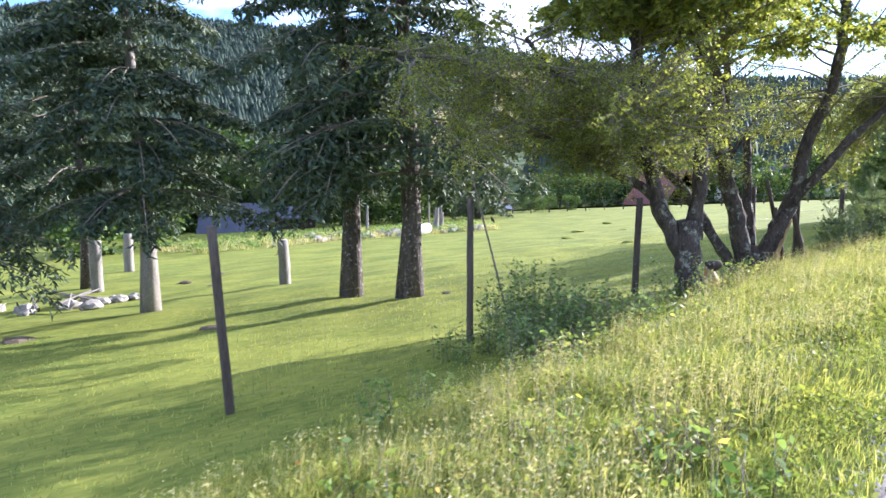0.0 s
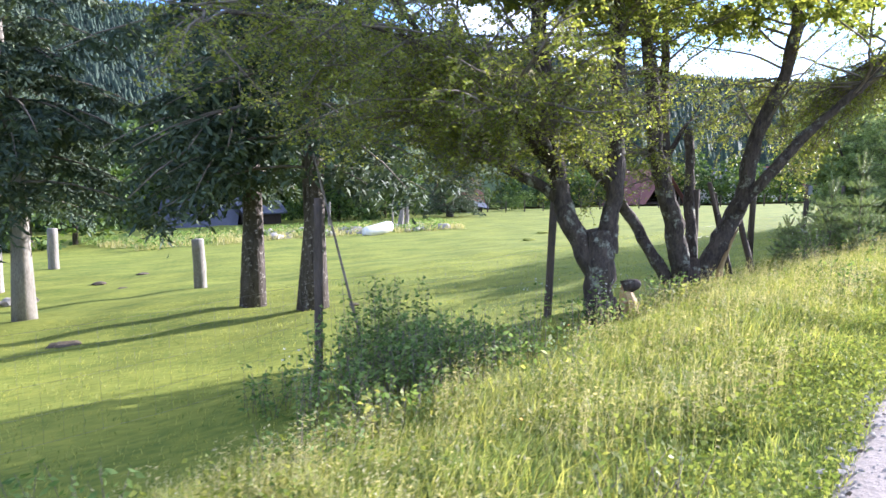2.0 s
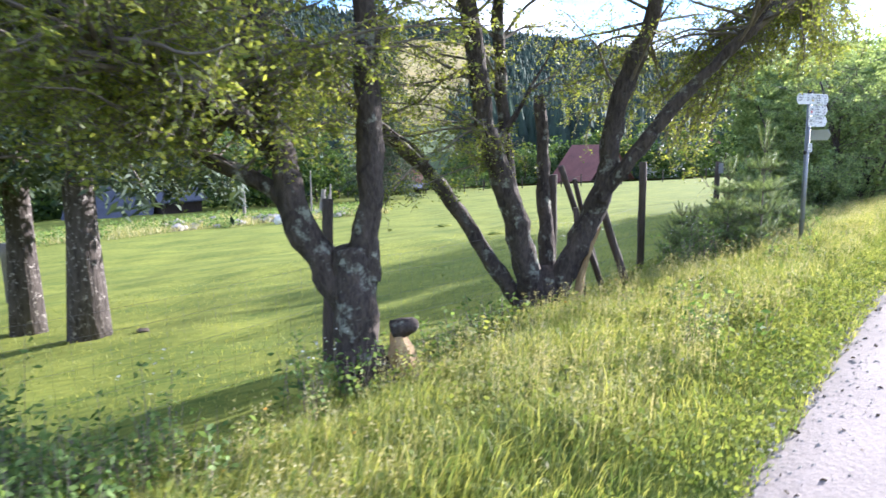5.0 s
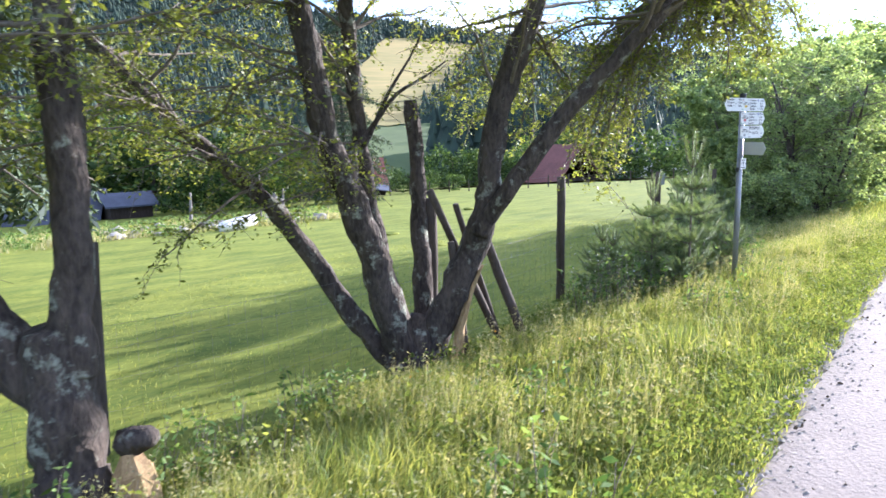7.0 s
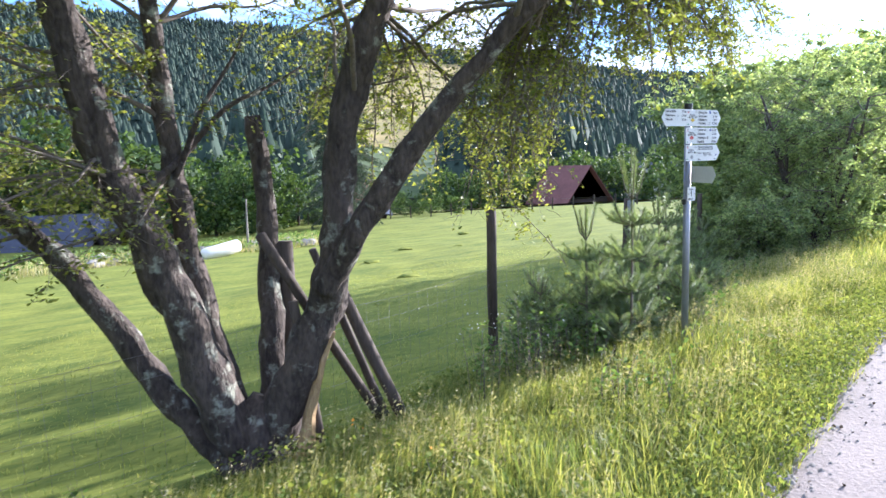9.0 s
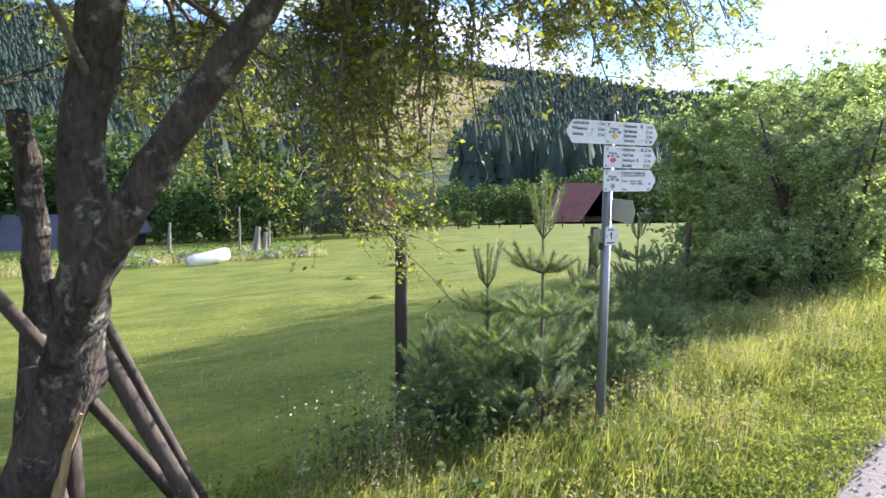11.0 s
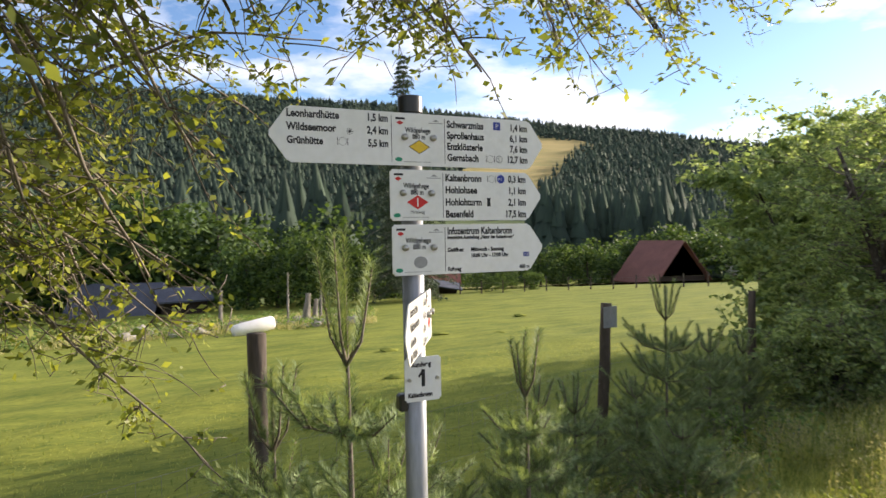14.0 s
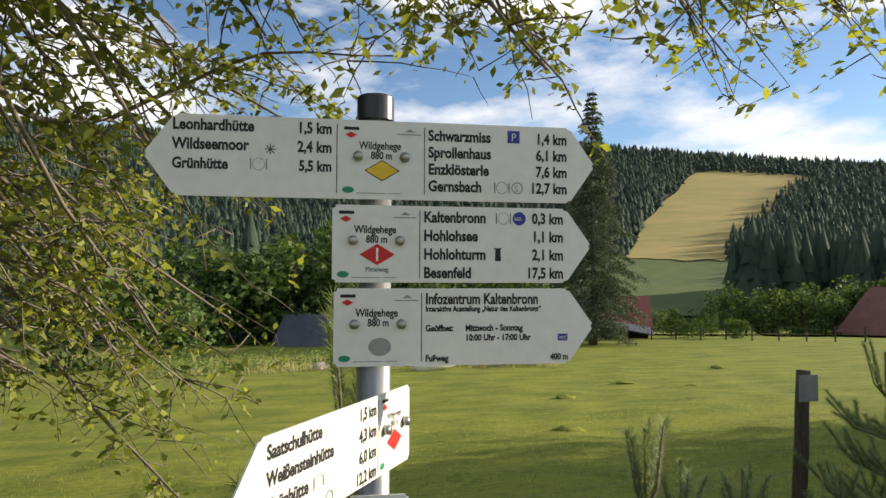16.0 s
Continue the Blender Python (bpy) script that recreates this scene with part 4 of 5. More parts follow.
# ---- pasture fence ----
fence = tagged(empty("pasture_fence"), "weathered round timber posts with wire netting below the bank", "fence")
POSTS = [(-14.62, -.25, 1.10, .05), (-10.8, .93, 1.22, .05), (-6.75, 1.62, 1.05, .06), (-3.14, 1.9, 1.16, .07), (.03, 2.98, 1.22, .065), (4.08, 4.3, 1.08, .06), (7.9, 5.5, .95, .055), (12, 6.7, 1.0, .055), (16, 7.8, 1.0, .055)]
for i, (x_, y_, top, r_) in enumerate(POSTS):
    g_ = height1(x_, y_)
    lean = {0: (-.10, 0), 1: (.04, 0), 2: (.10, 0), 5: (.13, 0)}.get(i, (0.01, 0))
    part("post", rod(r_ * 1.05, r_, (x_ - lean[0] * .5, y_, g_ - .3), (x_ + lean[0] * .5, y_ + lean[1], top), 10, rough=.25, rings=6), M["post"], fence, smooth=True)
for hgt in (.15, .42, .70, .98, 1.18):
    tb, line = Tubes(), []
    for a_, b_ in zip(POSTS, POSTS[1:]):
        ga, gb = height1(a_[0], a_[1]), height1(b_[0], b_[1])
        line += [(a_[0] + (b_[0] - a_[0]) * k / 6, a_[1] + (b_[1] - a_[1]) * k / 6, ga + (gb - ga) * k / 6 + hgt - .05 * math.sin(math.pi * k / 6)) for k in range(6)]
    tb.add(line, [.0016] * len(line), 3)
    piece("wire", tb.mesh("wire", M["wire"]), fence)
tb = Tubes()
for a_, b_ in zip(POSTS, POSTS[1:]):
    ga, gb = height1(a_[0], a_[1]), height1(b_[0], b_[1]); n_ = int(math.hypot(b_[0] - a_[0], b_[1] - a_[1]) / .16)
    for k in range(1, n_):
        f_ = k / n_; x_, y_, g_ = a_[0] + (b_[0] - a_[0]) * f_, a_[1] + (b_[1] - a_[1]) * f_, ga + (gb - ga) * f_ - .05 * math.sin(math.pi * f_)
        tb.add([(x_, y_, g_ + .15), (x_ + .01 * math.sin(k), y_, g_ + 1.18)], [.0011, .0011], 3)
tagged(piece("wire_netting", tb.mesh("wire_netting", M["wire"]), fence), kind="stuff")
tin = part("notice_plate", box((.21, .004, .24), (4.13, 4.22, .93), .001, .1), M["steel"], fence, "small blank grey metal plate")
# leaning braces by the many-stemmed tree
for a_, b_, r_ in (((-3.04, 1.12, .98), (-2.36, 1.11, -.58), .055), ((-3.56, 1.27, 1.30), (-2.38, 1.58, -.62), .045), ((-3.0, 1.6, 1.1), (-2.25, 1.72, -.7), .04), ((-3.35, 1.2, .75), (-3.15, 1.22, -.6), .045)):
    pr_ = tagged(part("leaning_pole", rod(r_ * 1.05, r_ * .9, tuple(np.subtract(b_, a_) * .03 + b_), a_, 9, rough=.25, rings=5), M["post"], smooth=True), "weathered timber pole leaning against the many-stemmed tree", "pole", "leaning poles")
tagged(part("leaning_stick", rod(.018, .012, (-10.35, .45, -.85), (-10.85, .85, 1.75), 6, rough=.3, rings=5), M["twig"]), "thin dead stick leaning against a fence post", "stick")
# the old pale posts on the pasture
for x_, y_, h_, r_ in ((-9.9, 15.2, 1.55, .17), (-15.7, 19.9, 1.95, .19), (-14.2, 28.3, 1.9, .2)):
    g_ = height1(x_, y_)
    ob = part("old_post", rod(r_ * 1.2, r_ * 1.1, (0, 0, -.2), (.05 if x_ < -12 else -.03, 0, h_), 9, rough=.3, rings=6), M["paleconc"], smooth=True)
    ob.location = (x_, y_, g_); tagged(ob, "thick pale weathered post standing alone on the pasture", "post", "old posts")

# ---- young pines ----


def young_pine(at, tall, wide, seed, label):
    R = random.Random(seed); tr, v, f = Tubes(), [], []

    def brush(a, b, length, per):
        a, b = Vector(a), Vector(b); L = (b - a).length; ax = (b - a).normalized()
        u = ax.orthogonal().normalized(); w = ax.cross(u)
        for _ in range(int(L * per)):
            t_ = R.random(); an = R.uniform(0, 6.283); p = a.lerp(b, t_); o = u * math.cos(an) + w * math.sin(an)
            q = p + (o * 0.75 + ax * R.uniform(.3, .9)).normalized() * length * R.uniform(.6, 1.1); s = ax.cross(o) * .0021
            k = len(v); v.extend((tuple(p - s), tuple(p + s), tuple(q))); f.append((k, k + 1, k + 2))

    tr.add([(0, 0, -.1), (.01, 0, tall * .5), (0, .01, tall)], [.016, .012, .004], 6)
    brush((0, 0, tall * .5), (0, 0, tall), .06, 900)
    z, step, top = tall, tall * .24, True
    while z > tall * .10:
        z -= step * R.uniform(.8, 1.1); z = max(z, tall * .06); up = (z / tall)
        reach = wide * min(1.0, .30 + 1.05 * (1 - up)); n_ = 5 if top else 6
        for k in range(n_):
            a = 6.283 * (k + R.uniform(-.3, .3)) / n_ + z * 9; d = Vector((math.cos(a), math.sin(a), 0)); side = Vector((-d.y, d.x, 0))
            rise = step * R.uniform(.75, 1.0) if top else reach * R.uniform(.35, .75); L = reach * R.uniform(.7, 1.1) * (.55 if top else 1)
            p0 = Vector((0, 0, z)); p1 = p0 + d * L * .55 + Vector((0, 0, rise * .25)); p2 = p0 + d * L + Vector((0, 0, rise))
            tr.add([p0, p1, p2], [.008, .005, .003], 4)
            if not top:
                brush(p0.lerp(p1, .35), p1, .055, 620)
            brush(p1 if not top else p0.lerp(p1, .5), p2, .06, 1000)
            if not top:
                for s in (-1, 1):
                    for f_ in (.45, .85):
                        b0 = p0.lerp(p1, f_); e = b0 + side * s * L * R.uniform(.25, .42) + d * L * .25 + Vector((0, 0, rise * R.uniform(.3, .6)))
                        tr.add([b0, e], [.004, .002], 4); brush(b0.lerp(e, .15), e, .055, 950)
        step = tall * .16; top = False
    root = tagged(empty("young_pine", at), label, "tree", "young pines")
    piece("stem", tr.mesh("stem", M["twig"]), root)
    piece("needles", mesh_from("needles", v, f, M["pine"]), root)
    return root


for x_, y_, top, w_, s_ in ((-.02, .62, 1.90, .50, 1), (-.22, 1.05, 1.33, .42, 2), (1.12, 1.2, 1.34, .34, 3), (1.0, .75, .62, .4, 4), (.75, 1.75, .8, .5, 14), (.35, 1.0, .6, .4, 15), (1.5, 1.6, .6, .45, 16), (-.1, 2.0, .55, .45, 17), (1.75, 2.1, .95, .45, 10), (-.45, 1.5, .6, .4, 11), (.45, 1.5, .85, .45, 12),
                          (4.5, 3.75, 1.30, .7, 5), (5.3, 3.9, .75, .6, 6), (3.6, 3.2, .5, .5, 7), (2.3, 2.4, .8, .5, 8), (6.2, 4.2, .6, .6, 9), (2.9, 1.9, .5, .5, 13)):
    g_ = height1(x_, y_); young_pine((x_, y_, g_), top - g_, w_, s_, "young green pine in the tall grass by the signpost" if x_ < 3 else "young green pine at the fence")

# ---- thicket beside the path ----
for bx, by, tall, wid, sd in ((8.2, 3.2, 3.9, 1.9, 31), (10.9, 6.7, 4.9, 1.9, 44), (12.9, 7.6, 5.4, 2.1, 45), (15.6, 8.6, 6.2, 2.3, 46), (9.8, 4.2, 4.6, 2.2, 32), (12.6, 4.6, 4.4, 2.2, 33), (7.2, 3.7, 1.5, .9, 34), (15.8, 5.8, 5.4, 2.6, 35), (20, 6.9, 6.5, 3.0, 36), (25, 8.4, 7.5, 3.4, 37), (30.5, 10.4, 8.5, 3.8, 38), (37, 12.6, 10, 4.4, 39), (14, 7.8, 6, 2.6, 40), (18.5, 9.6, 7, 3.0, 41), (24, 11.2, 8.5, 3.4, 42), (30.5, 13, 9.5, 3.8, 43)):
    t = Broadleaf(sd, bx < 10); R = t.r; g_ = height1(bx, by)
    for _ in range(7 if bx < 13 else 9):
        a = R.uniform(0, 6.283); e = Vector((bx + math.cos(a) * wid * .5, by + math.sin(a) * wid * .5, g_ + tall * R.uniform(.6, .85)))
        m_ = Vector((bx, by, g_)).lerp(e, .5) + Vector((R.uniform(-.2, .2), R.uniform(-.2, .2), 0))
        L_ = t.limb([(bx + R.uniform(-.2, .2), by + R.uniform(-.2, .2), g_ - .2), m_, e], .05, .02, 6)
        for _ in range(14):
            p = L_[R.randrange(2, len(L_))]; a2 = R.uniform(0, 6.283)
            q = p + Vector((math.cos(a2), math.sin(a2), R.uniform(-.35, .9))) * wid * R.uniform(.35, .75)
            q.z = max(q.z, g_ + .25)
            t.bough(p, q, .012, .1, 8, 1.15 if bx < 10 else 1.5, .5)
    t.build("thicket_bush", (bx, by, g_), "dense green leafy bush with several thin stems beside the path", .075 if bx < 10 else .14, M["bushleaf"], "thicket bushes")

# ---- weeds at the fence ----


def weed_clump(x, y, n, tall, spread, seed, label, name="weed_clump", size=.07, mat=None):
    R = random.Random(seed); st_, lv = Tubes(), []
    for _ in range(n):
        a, r_ = R.uniform(0, 6.283), spread * math.sqrt(R.random()); bx, by = math.cos(a) * r_, math.sin(a) * r_; h_ = tall * R.uniform(.5, 1.1)
        tx, ty = bx + R.uniform(-.12, .12), by + R.uniform(-.12, .12); st_.add([(bx, by, -.05), ((bx + tx) / 2, (by + ty) / 2, h_ * .55), (tx, ty, h_)], [.004, .003, .0015], 3)
        for k in range(int(12 * h_ / .5)):
            f_ = R.uniform(.15, 1); lv.append((bx + (tx - bx) * f_ + R.gauss(0, .025), by + (ty - by) * f_ + R.gauss(0, .025), h_ * f_))
    root = tagged(empty(name, on(x, y)), label, "plant", "weed clumps")
    piece("stalk", st_.mesh("stalk", M["twig"]), root)["kind"] = "stuff"; piece("leaves", leaf_mesh("leaves", lv, size, mat or M["weed"], np.random.default_rng(seed), 0, .45), root)


for i, (x_, y_, n_, h_, s_) in enumerate(((-10.5, -.4, 150, .85, .8), (-9.9, -.9, 120, .7, .75), (-10.2, .3, 60, 1.1, .5), (-11.0, -1.5, 90, .5, .8), (-9.2, -1.2, 80, .4, .7), (-9.4, -.5, 50, .45, .5), (-7.6, -.3, 30, .5, .4), (-6.3, .1, 30, .45, .4), (-5.2, .4, 40, .4, .5), (-13.5, -2.6, 30, .4, .5),
                                          (.9, .7, 50, .55, .5), (-.6, .9, 50, .6, .45), (-1.1, 1.2, 30, .5, .4), (1.8, 1.3, 50, .45, .5), (1.2, 1.9, 60, .5, .5), (2.6, 1.5, 40, .4, .5), (3.6, 2.4, 50, .4, .6), (5.2, 3.0, 60, .5, .7), (-11.6, -.2, 30, .5, .4))):
    weed_clump(x_, y_, n_, h_, s_, 60 + i, "tangled green weeds at the foot of the fence" if i < 10 or i == 18 else "leafy weeds between the young pines")

for i, (x_, y_, h_) in enumerate(((-1.93, .55, .8), (-1.45, .68, .85), (-1.3, .55, .6), (-9.0, -1.0, .8), (-7.9, -.9, .7), (-11.8, -1.6, .7))):
    weed_clump(x_, y_, 7, h_, .12, 90 + i, "loose tall herb with small pale blossoms above the grass", "flowering_herb", .05)
    R = random.Random(i); pts = [(R.gauss(0, .12), R.gauss(0, .12), h_ * R.uniform(.75, 1.1)) for _ in range(22)]
    piece("blossom", leaf_mesh("blossom", pts, .022, M["flower"], np.random.default_rng(i), -.2, .6), bpy.data.objects["flowering_herb" if i == 0 else "flowering_herb.%03d" % i], "pale small blossoms")["kind"] = "stuff"

R = random.Random(404)
for i in range(30):
    x_ = R.uniform(-15, 4); y_ = edge_y(x_) + R.uniform(.5, 3.6)
    weed_clump(x_, y_, 16, R.uniform(.22, .42), R.uniform(.2, .4), 300 + i, "low clump of broad-leaved weeds in the bank grass", "bank_weed", R.choice((.04, .055, .07)), R.choice((M["weed"], M["grass"])))

# ---- far things ----


def gable_house(name, x, y, g, length, width, wall_h, roof_h, turn, roof, wall, label, windows=0, over=.5):
    root = tagged(empty(name, (x, y, g)), label, "building"); root.rotation_euler = (0, 0, turn)
    part("wall", box((length, width, wall_h + .6), (0, 0, (wall_h - .6) / 2)), wall, root)
    for s in (-1, 1):
        bm = bmesh.new(); o = over; th = .15
        pts = [(-length / 2 - o, 0, wall_h + roof_h), (length / 2 + o, 0, wall_h + roof_h), (length / 2 + o, s * (width / 2 + o), wall_h - roof_h * o * 2 / width), (-length / 2 - o, s * (width / 2 + o), wall_h - roof_h * o * 2 / width)]
        lo = [bm.verts.new(p) for p in pts]; hi = [bm.verts.new((p[0], p[1], p[2] + th)) for p in pts]
        bm.faces.new(hi); bm.faces.new(lo[::-1])
        for k in range(4):
            bm.faces.new((lo[k], lo[(k + 1) % 4], hi[(k + 1) % 4], hi[k]))
        bmesh.ops.recalc_face_normals(bm, faces=bm.faces[:]); part("roof", bm, roof, root)
    for s in (-1, 1):
        bm = bmesh.new(); xx = s * (length / 2 - .05)
        bm.faces.new([bm.verts.new((xx, -width / 2, wall_h)), bm.verts.new((xx, width / 2, wall_h)), bm.verts.new((xx, 0, wall_h + roof_h - .02))])
        bmesh.ops.solidify(bm, geom=bm.faces[:], thickness=.1); part("gable", bm, wall, root)
    for k in range(windows):
        for s in (-1, 1):
            wx = -length / 2 + length * (k + .5) / windows
            w_ = part("window", box((.9, .06, 1.0), (wx, s * (width / 2 + .035), wall_h * .55), .01), M["white"], root, "white-framed window")
            part("pane", box((.74, .02, .84), (wx, s * (width / 2 + .07), wall_h * .55)), M["glass"], w_)
    return root


gable_house("slate_roofed_barn", -1.9, 63.2, -4.7, 6.6, 5.2, .3, 2.5, radians(-21), M["roofdark"], M["wood"], "low dark barn with a blue-grey slate roof beyond the pasture")
gable_house("timber_shed", 3.0, 60.6, -4.5, 3.6, 3.0, 1.4, .8, .15, M["roofdark"], M["wood"], "small weathered timber shed beside the slate-roofed barn")
gable_house("red_roofed_shed", 29.5, 66, -5.0, 4.6, 5, 2.2, 2.6, -.32, M["roofred"], M["wood"], "small shed with a faded red tiled roof behind the pasture")
lt = tagged(part("lean_to", box((4.4, 2.6, .14), (0, 0, 1.45), .02), M["roofdark"]), "dark open lean-to beside the red-roofed shed", "building")
lt.location = (28.0, 61.4, -4.45); lt.rotation_euler = (radians(12), radians(10), -.32)
part("back_wall", box((4.0, .12, 1.8), (0, .9, .5)), M["wood"], lt)
gable_house("farmhouse", 68.5, 72.0, -6.9, 7.5, 8.8, 2.6, 4.9, radians(90), M["roofold"], M["wood"], "dark timber farmhouse with a wide reddish tiled roof", 3, .8)
gable_house("pale_house", 96, 76, -5.5, 12, 8, 3.2, 3.0, -.4, M["roofdark"], M["plaster"], "pale plastered house with a dark roof", 4)
gable_house("long_red_roofed_barn", 112, 72, -4.5, 16, 8, 2.5, 3.0, -.6, M["roofred"], M["plaster"], "long barn with a red tiled roof", 4)
# wrapped log
lg = Tubes(); lg.add([(0, 0, 0), (.3, .08, .02), (1.2, .25, .14), (2.1, .45, .30), (2.25, .47, .32)], [.30, .38, .40, .38, .30], 12, .15)
ob = tagged(piece("wrapped_bale", lg.mesh("wrapped_bale", M["wrap"])), "long white wrapped bale lying at the end of the pasture", "bale"); ob.location = (4.0, 35.3, -3.05)

# rubble heaps and stumps at the pasture's end
R = random.Random(77)


def lump(size, seed, squash=.6):
    bm = bmesh.new(); bmesh.ops.create_icosphere(bm, subdivisions=2, radius=size)
    for v_ in bm.verts:
        v_.co *= 1 + .45 * noise.noise(v_.co * (1.8 / size) + Vector((seed * 3.1, 0, 0))); v_.co.z *= squash
    return bm


for i in range(70):
    if i < 52:
        az, r_ = R.uniform(-2, 17), R.uniform(38, 44); x_, y_ = r_ * math.sin(radians(az)), r_ * math.cos(radians(az))
    else:
        x_, y_ = -16.5 + R.gauss(0, .9), 16.3 + R.gauss(0, .6)
    s_ = R.uniform(.18, .55) if i < 52 else R.uniform(.1, .35)
    ob = part("rock", lump(s_, i), M["stone"]); ob.location = on(x_, y_, s_ * .2); tagged(ob, "grey rubble stone in the grass", "rock", "rubble stones")
for i, (x_, y_, s_) in enumerate(((-17.4, 9.2, .42), (-13.6, 7.2, .3), (-12.6, 20, .25), (-12.0, 17.5, .2), (-11.0, 22, .25), (-8.0, 6.9, .12), (1.9, 9.5, .28), (2.2, 9.3, .2), (8, 22, .35), (12, 26, .4), (14, 24, .3), (5.5, 14.5, .35), (20, 32, .4))):
    ob = part("molehill", lump(s_, 90 + i, .25), M["earth"] if i < 6 else M["field"]); ob.location = on(x_, y_, s_ * .05); tagged(ob, "low mound of earth and rough grass on the pasture", "mound", "mounds")
for i in range(8):
    x_, y_ = -16.6 + R.gauss(0, .8), 16.0 + R.gauss(0, .5); a = R.uniform(0, 3.14)
    ob = part("fallen_branch", rod(.05, .02, (-math.cos(a) * .7, -math.sin(a) * .7, .05), (math.cos(a) * .7, math.sin(a) * .7, .3), 6, rough=.3, rings=3), M["paleconc"]); ob.location = on(x_, y_, .1); tagged(ob, "bleached dead branch on a brush heap", "branch", "dead branches")
for x_, y_, h_, r_ in ((7.6, 38.5, 3.3, .08), (9.1, 40.3, 1.9, .28), (9.7, 40.5, 1.5, .22), (4.2, 43, 2.3, .14), (10.5, 42, 2.2, .12)):
    ob = part("dead_trunk", rod(r_, r_ * .6, (0, 0, -.2), (r_ * .8, 0, h_), 8, rough=.3, rings=5), M["paleconc"]); ob.location = on(x_, y_); tagged(ob, "bare bleached trunk standing behind the pasture", "trunk", "dead trunks")

az = rng.uniform(-16, 19, 9000); r_ = rng.uniform(37, 47, 9000); x = r_ * np.sin(np.radians(az)); y = r_ * np.cos(np.radians(az))
k = clumped(x * .35, y * .35, -.05); x, y = x[k], y[k]
blades("rough_grass", x, y, rng.uniform(.15, .6, len(x)), rng.uniform(.02, .05, len(x)), M["straw"], .8, "rough dry grass and weeds round the rubble at the pasture's end")
az = rng.uniform(-16, 19, 16000); r_ = rng.uniform(37, 48, 16000); x = r_ * np.sin(np.radians(az)); y = r_ * np.cos(np.radians(az))
k = clumped(x * .35 + 9, y * .35, 0.0); x, y = x[k], y[k]; p = np.stack([x, y, height(x, y) + rng.uniform(0, .55, len(x))], 1)
tagged(new("rough_weeds", leaf_mesh("rough_weeds", p, .15, M["weed"], rng, -.1, .7)), "low tangled weeds round the rubble at the pasture's end", "weeds", kind="stuff")

# low fence behind the pasture
ff = tagged(empty("valley_fence"), "low timber post fence at the far end of the pasture", "fence")
prev = None
for k in range(26):
    az = 17 + k * 1.9; r_ = 66 if az < 60 else 66; x_, y_ = r_ * math.sin(radians(az)), r_ * math.cos(radians(az)); g_ = height1(x_, y_)
    part("post", rod(.08, .07, (x_, y_, g_ - .2), (x_, y_, g_ + 1.3), 6), M["post"], ff)
    if prev:
        tb = Tubes(); tb.add([(*prev[:2], prev[2] + 1.05), (x_, y_, g_ + 1.05)], [.012, .012], 3); piece("wire", tb.mesh("wire", M["wire"]), ff)
    prev = (x_, y_, g_)

# bushes and trees of the valley, of clumped leaves


def leafy_mesh(seed, n, leaf_size, tall=1.0):
    rr = np.random.default_rng(seed); pts = []
    for _ in range(16):
        c = rr.normal(size=3) * (.33, .33, .26) + (0, 0, .62 * tall); s = rr.uniform(.18, .34)
        q = rr.normal(size=(n // 16, 3)); q /= np.linalg.norm(q, axis=1)[:, None]; pts.append(c + q * s * rr.uniform(.55, 1.0, (len(q), 1)))
    p = np.concatenate(pts); p[:, 2] = np.clip(p[:, 2], .03, None)
    return leaf_mesh("leaves", p, leaf_size, M["farleaf"], rr, 0, .8)


shapes = [leafy_mesh(200 + k, 2000, .075) for k in range(4)]
stem = Tubes(); stem.add([(0, 0, -.05), (.02, 0, .35), (0, .02, .8)], [.035, .028, .01], 6); stem_me = stem.mesh("stem", M["bark"])
R = random.Random(5)
FAR = [(az, r_, s_) for az, r_, s_ in ((-12, 72, 7), (-8, 76, 8), (-3, 80, 9), (1, 84, 9), (4.5, 76, 7), (8, 60, 5), (10.5, 60, 5), (13, 60, 5), (15.5, 62, 4.5), (18, 66, 5), (-16, 48, 6), (-20, 46, 6), (6, 70, 9), (12, 75, 9), (0, 72, 9), (-6, 70, 10),
                                       (-12, 70, 10), (26.5, 86, 3.2), (28, 90, 3), (29.5, 88, 2), (31, 92, 3.2), (33.5, 96, 5.5), (35.5, 97, 5), (37.5, 100, 6), (39.5, 108, 7), (42, 112, 8), (44, 116, 8), (47, 112, 8), (49.5, 108, 8), (52, 106, 7), (55, 100, 7), (58, 98, 8), (62, 96, 8),
                                       (66, 90, 8), (70, 84, 8), (25.5, 100, 3), (32, 120, 5), (36, 125, 6), (30.5, 72, 1.8), (33, 70, 1.5), (29.3, 70, 1.6), (20, 72, 3))]
for i, (az, r_, s_) in enumerate(FAR):
    x_, y_ = r_ * math.sin(radians(az)), r_ * math.cos(radians(az))
    root = tagged(empty("valley_tree", on(x_, y_)), "round leafy green tree in the valley" if s_ > 4 else "low round green bush behind the pasture", "tree", "valley trees")
    root.scale = (s_ * R.uniform(.85, 1.1), s_ * R.uniform(.85, 1.1), s_ * R.uniform(.9, 1.2)); root.rotation_euler = (0, 0, R.uniform(0, 6.28))
    piece("trunk", stem_me, root); piece("crown", shapes[i % 4], root)


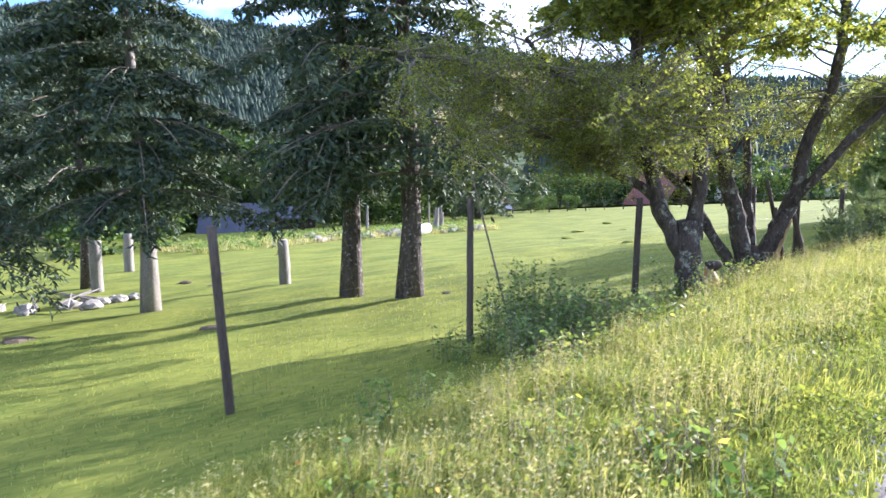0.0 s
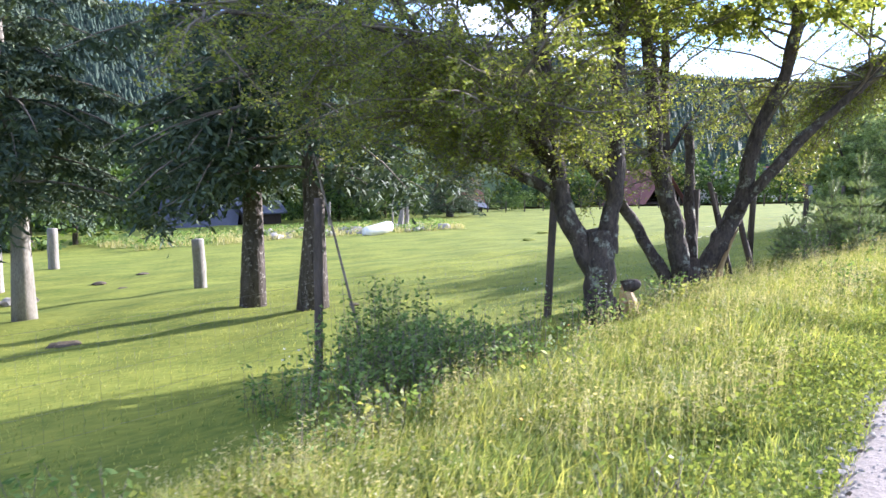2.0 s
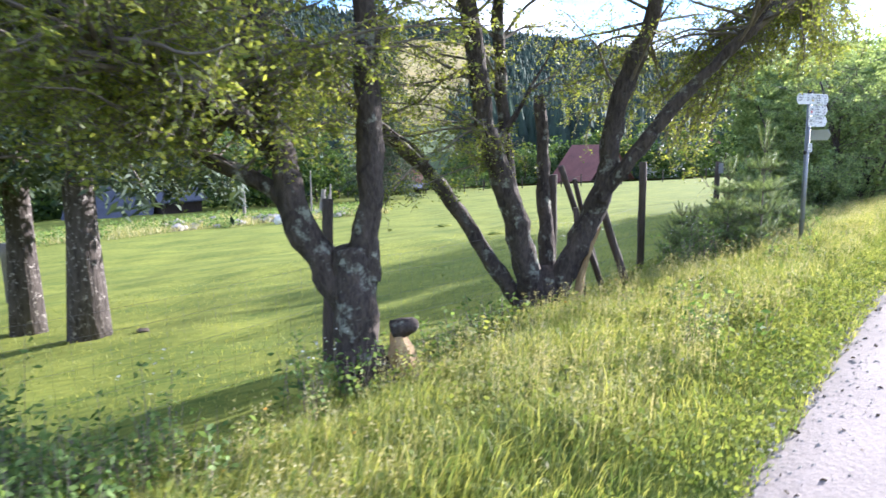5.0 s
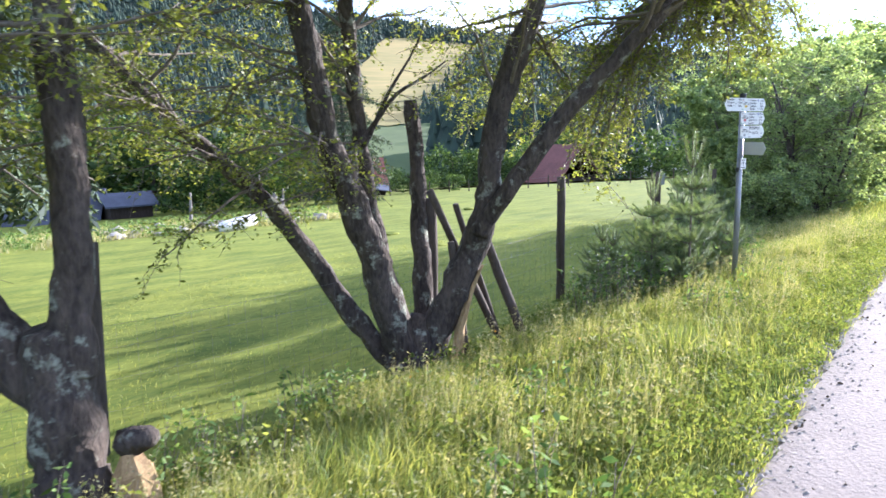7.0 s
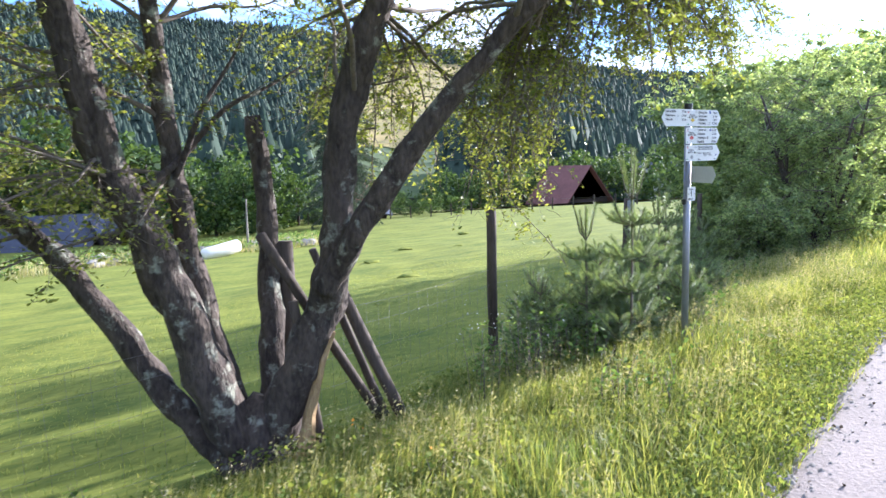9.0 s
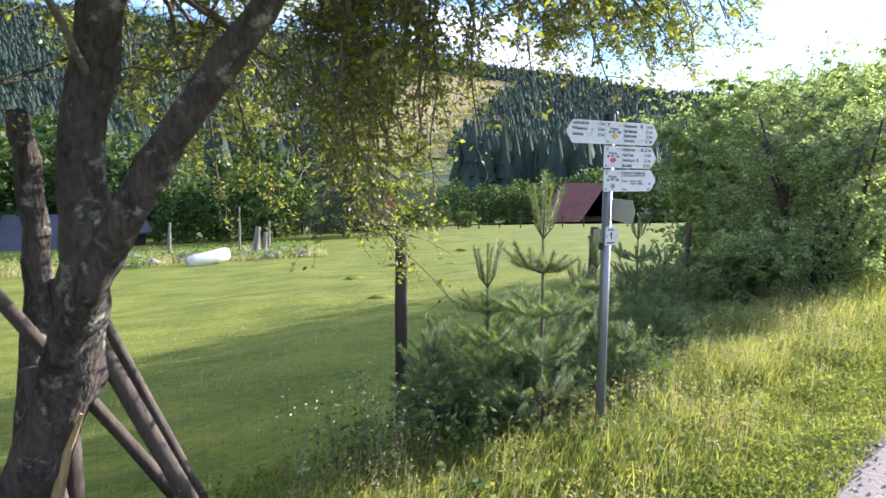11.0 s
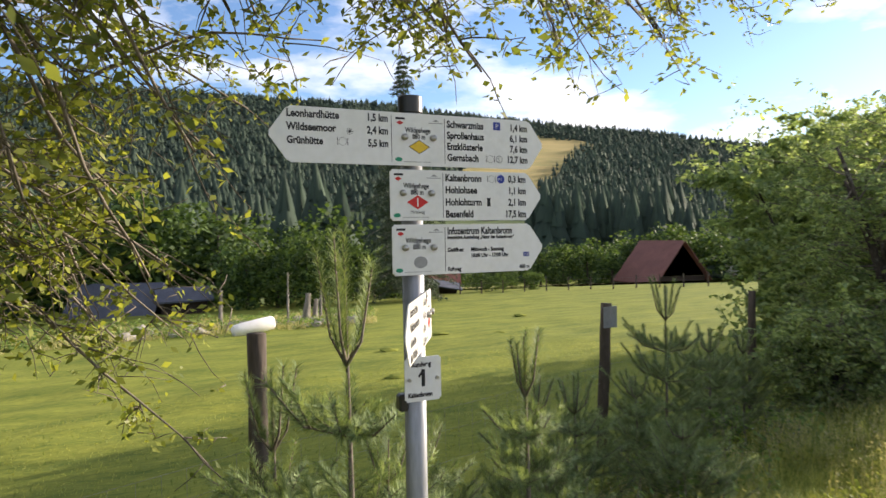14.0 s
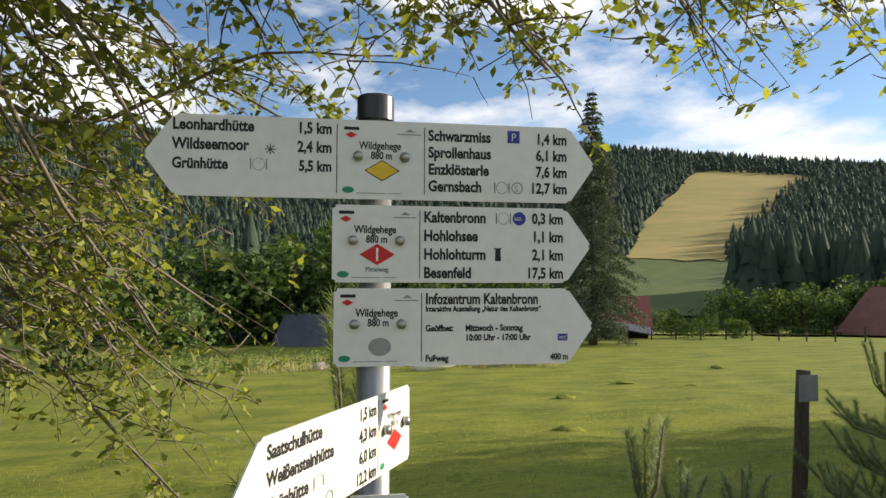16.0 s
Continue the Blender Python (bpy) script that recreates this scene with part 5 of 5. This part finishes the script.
def forest(name, places, seed, label, tiers=4, sides=6):
    """Many ragged spruces in one mesh."""
    rr = np.random.default_rng(seed); V, L = [], []; n0 = 0
    for x_, y_, h_ in places:
        z_ = height1(x_, y_); w_ = h_ * rr.uniform(.17, .25)
        for k in range(tiers):
            zb, zt = z_ + h_ * (.05 + .80 * k / tiers), z_ + h_ * min(1.0, (.05 + .80 * k / tiers) + .42); rad = w_ * (1 - k / tiers * .85)
            a = rr.uniform(0, 6.28) + np.arange(sides * 2) * np.pi / sides; rd = rad * np.where(np.arange(sides * 2) % 2, 1.15, .62) * rr.uniform(.8, 1.15, sides * 2)
            V.append(np.stack([x_ + np.cos(a) * rd, y_ + np.sin(a) * rd, zb - .02 * h_ * (np.arange(sides * 2) % 2) + rr.uniform(-.02, .02, sides * 2) * h_], 1)); V.append([[x_, y_, zt]])
            m = sides * 2; i_ = np.arange(m); L.append(np.stack([n0 + i_, n0 + (i_ + 1) % m, np.full(m, n0 + m)], 1)); n0 += m + 1
    loops_ = np.concatenate(L).ravel(); nf = len(loops_) // 3
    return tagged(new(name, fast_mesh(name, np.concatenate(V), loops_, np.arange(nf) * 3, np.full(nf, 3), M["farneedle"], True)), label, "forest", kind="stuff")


rr = np.random.default_rng(8); places = []
while len(places) < 23000:
    az, r_ = rr.uniform(-45, 95), 150 + 460 * rr.random() ** .7
    v_ = (r_ - 232) / 306
    if 24.0 + 5.6 * v_ + rr.normal() * .25 < az < 31.8 + 6.5 * v_ + rr.normal() * .35 and r_ < 538 and rr.random() > -1:
        continue
    if az > 16 and az < 36 and r_ < 236:
        continue
    places.append((r_ * math.sin(radians(az)), r_ * math.cos(radians(az)), rr.uniform(6, 11)))
for az in np.arange(-40, 92, .07):
    r_ = 596 + rr.uniform(-8, 8); places.append((r_ * math.sin(radians(az)), r_ * math.cos(radians(az)), rr.uniform(5, 12)))
forest("hill_forest", places, 1, "spruce forest covering the hills, needles coloured dark for the shaded side", 2, 4)
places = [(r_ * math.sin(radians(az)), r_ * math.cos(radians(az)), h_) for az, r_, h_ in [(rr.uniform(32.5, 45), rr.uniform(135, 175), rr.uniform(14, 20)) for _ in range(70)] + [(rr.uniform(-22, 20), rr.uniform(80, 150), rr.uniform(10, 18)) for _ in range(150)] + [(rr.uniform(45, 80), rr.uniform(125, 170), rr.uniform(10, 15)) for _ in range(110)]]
forest("valley_spruces", places, 2, "spruces at the foot of the hill, needles coloured dark for the shaded side", 5, 5)
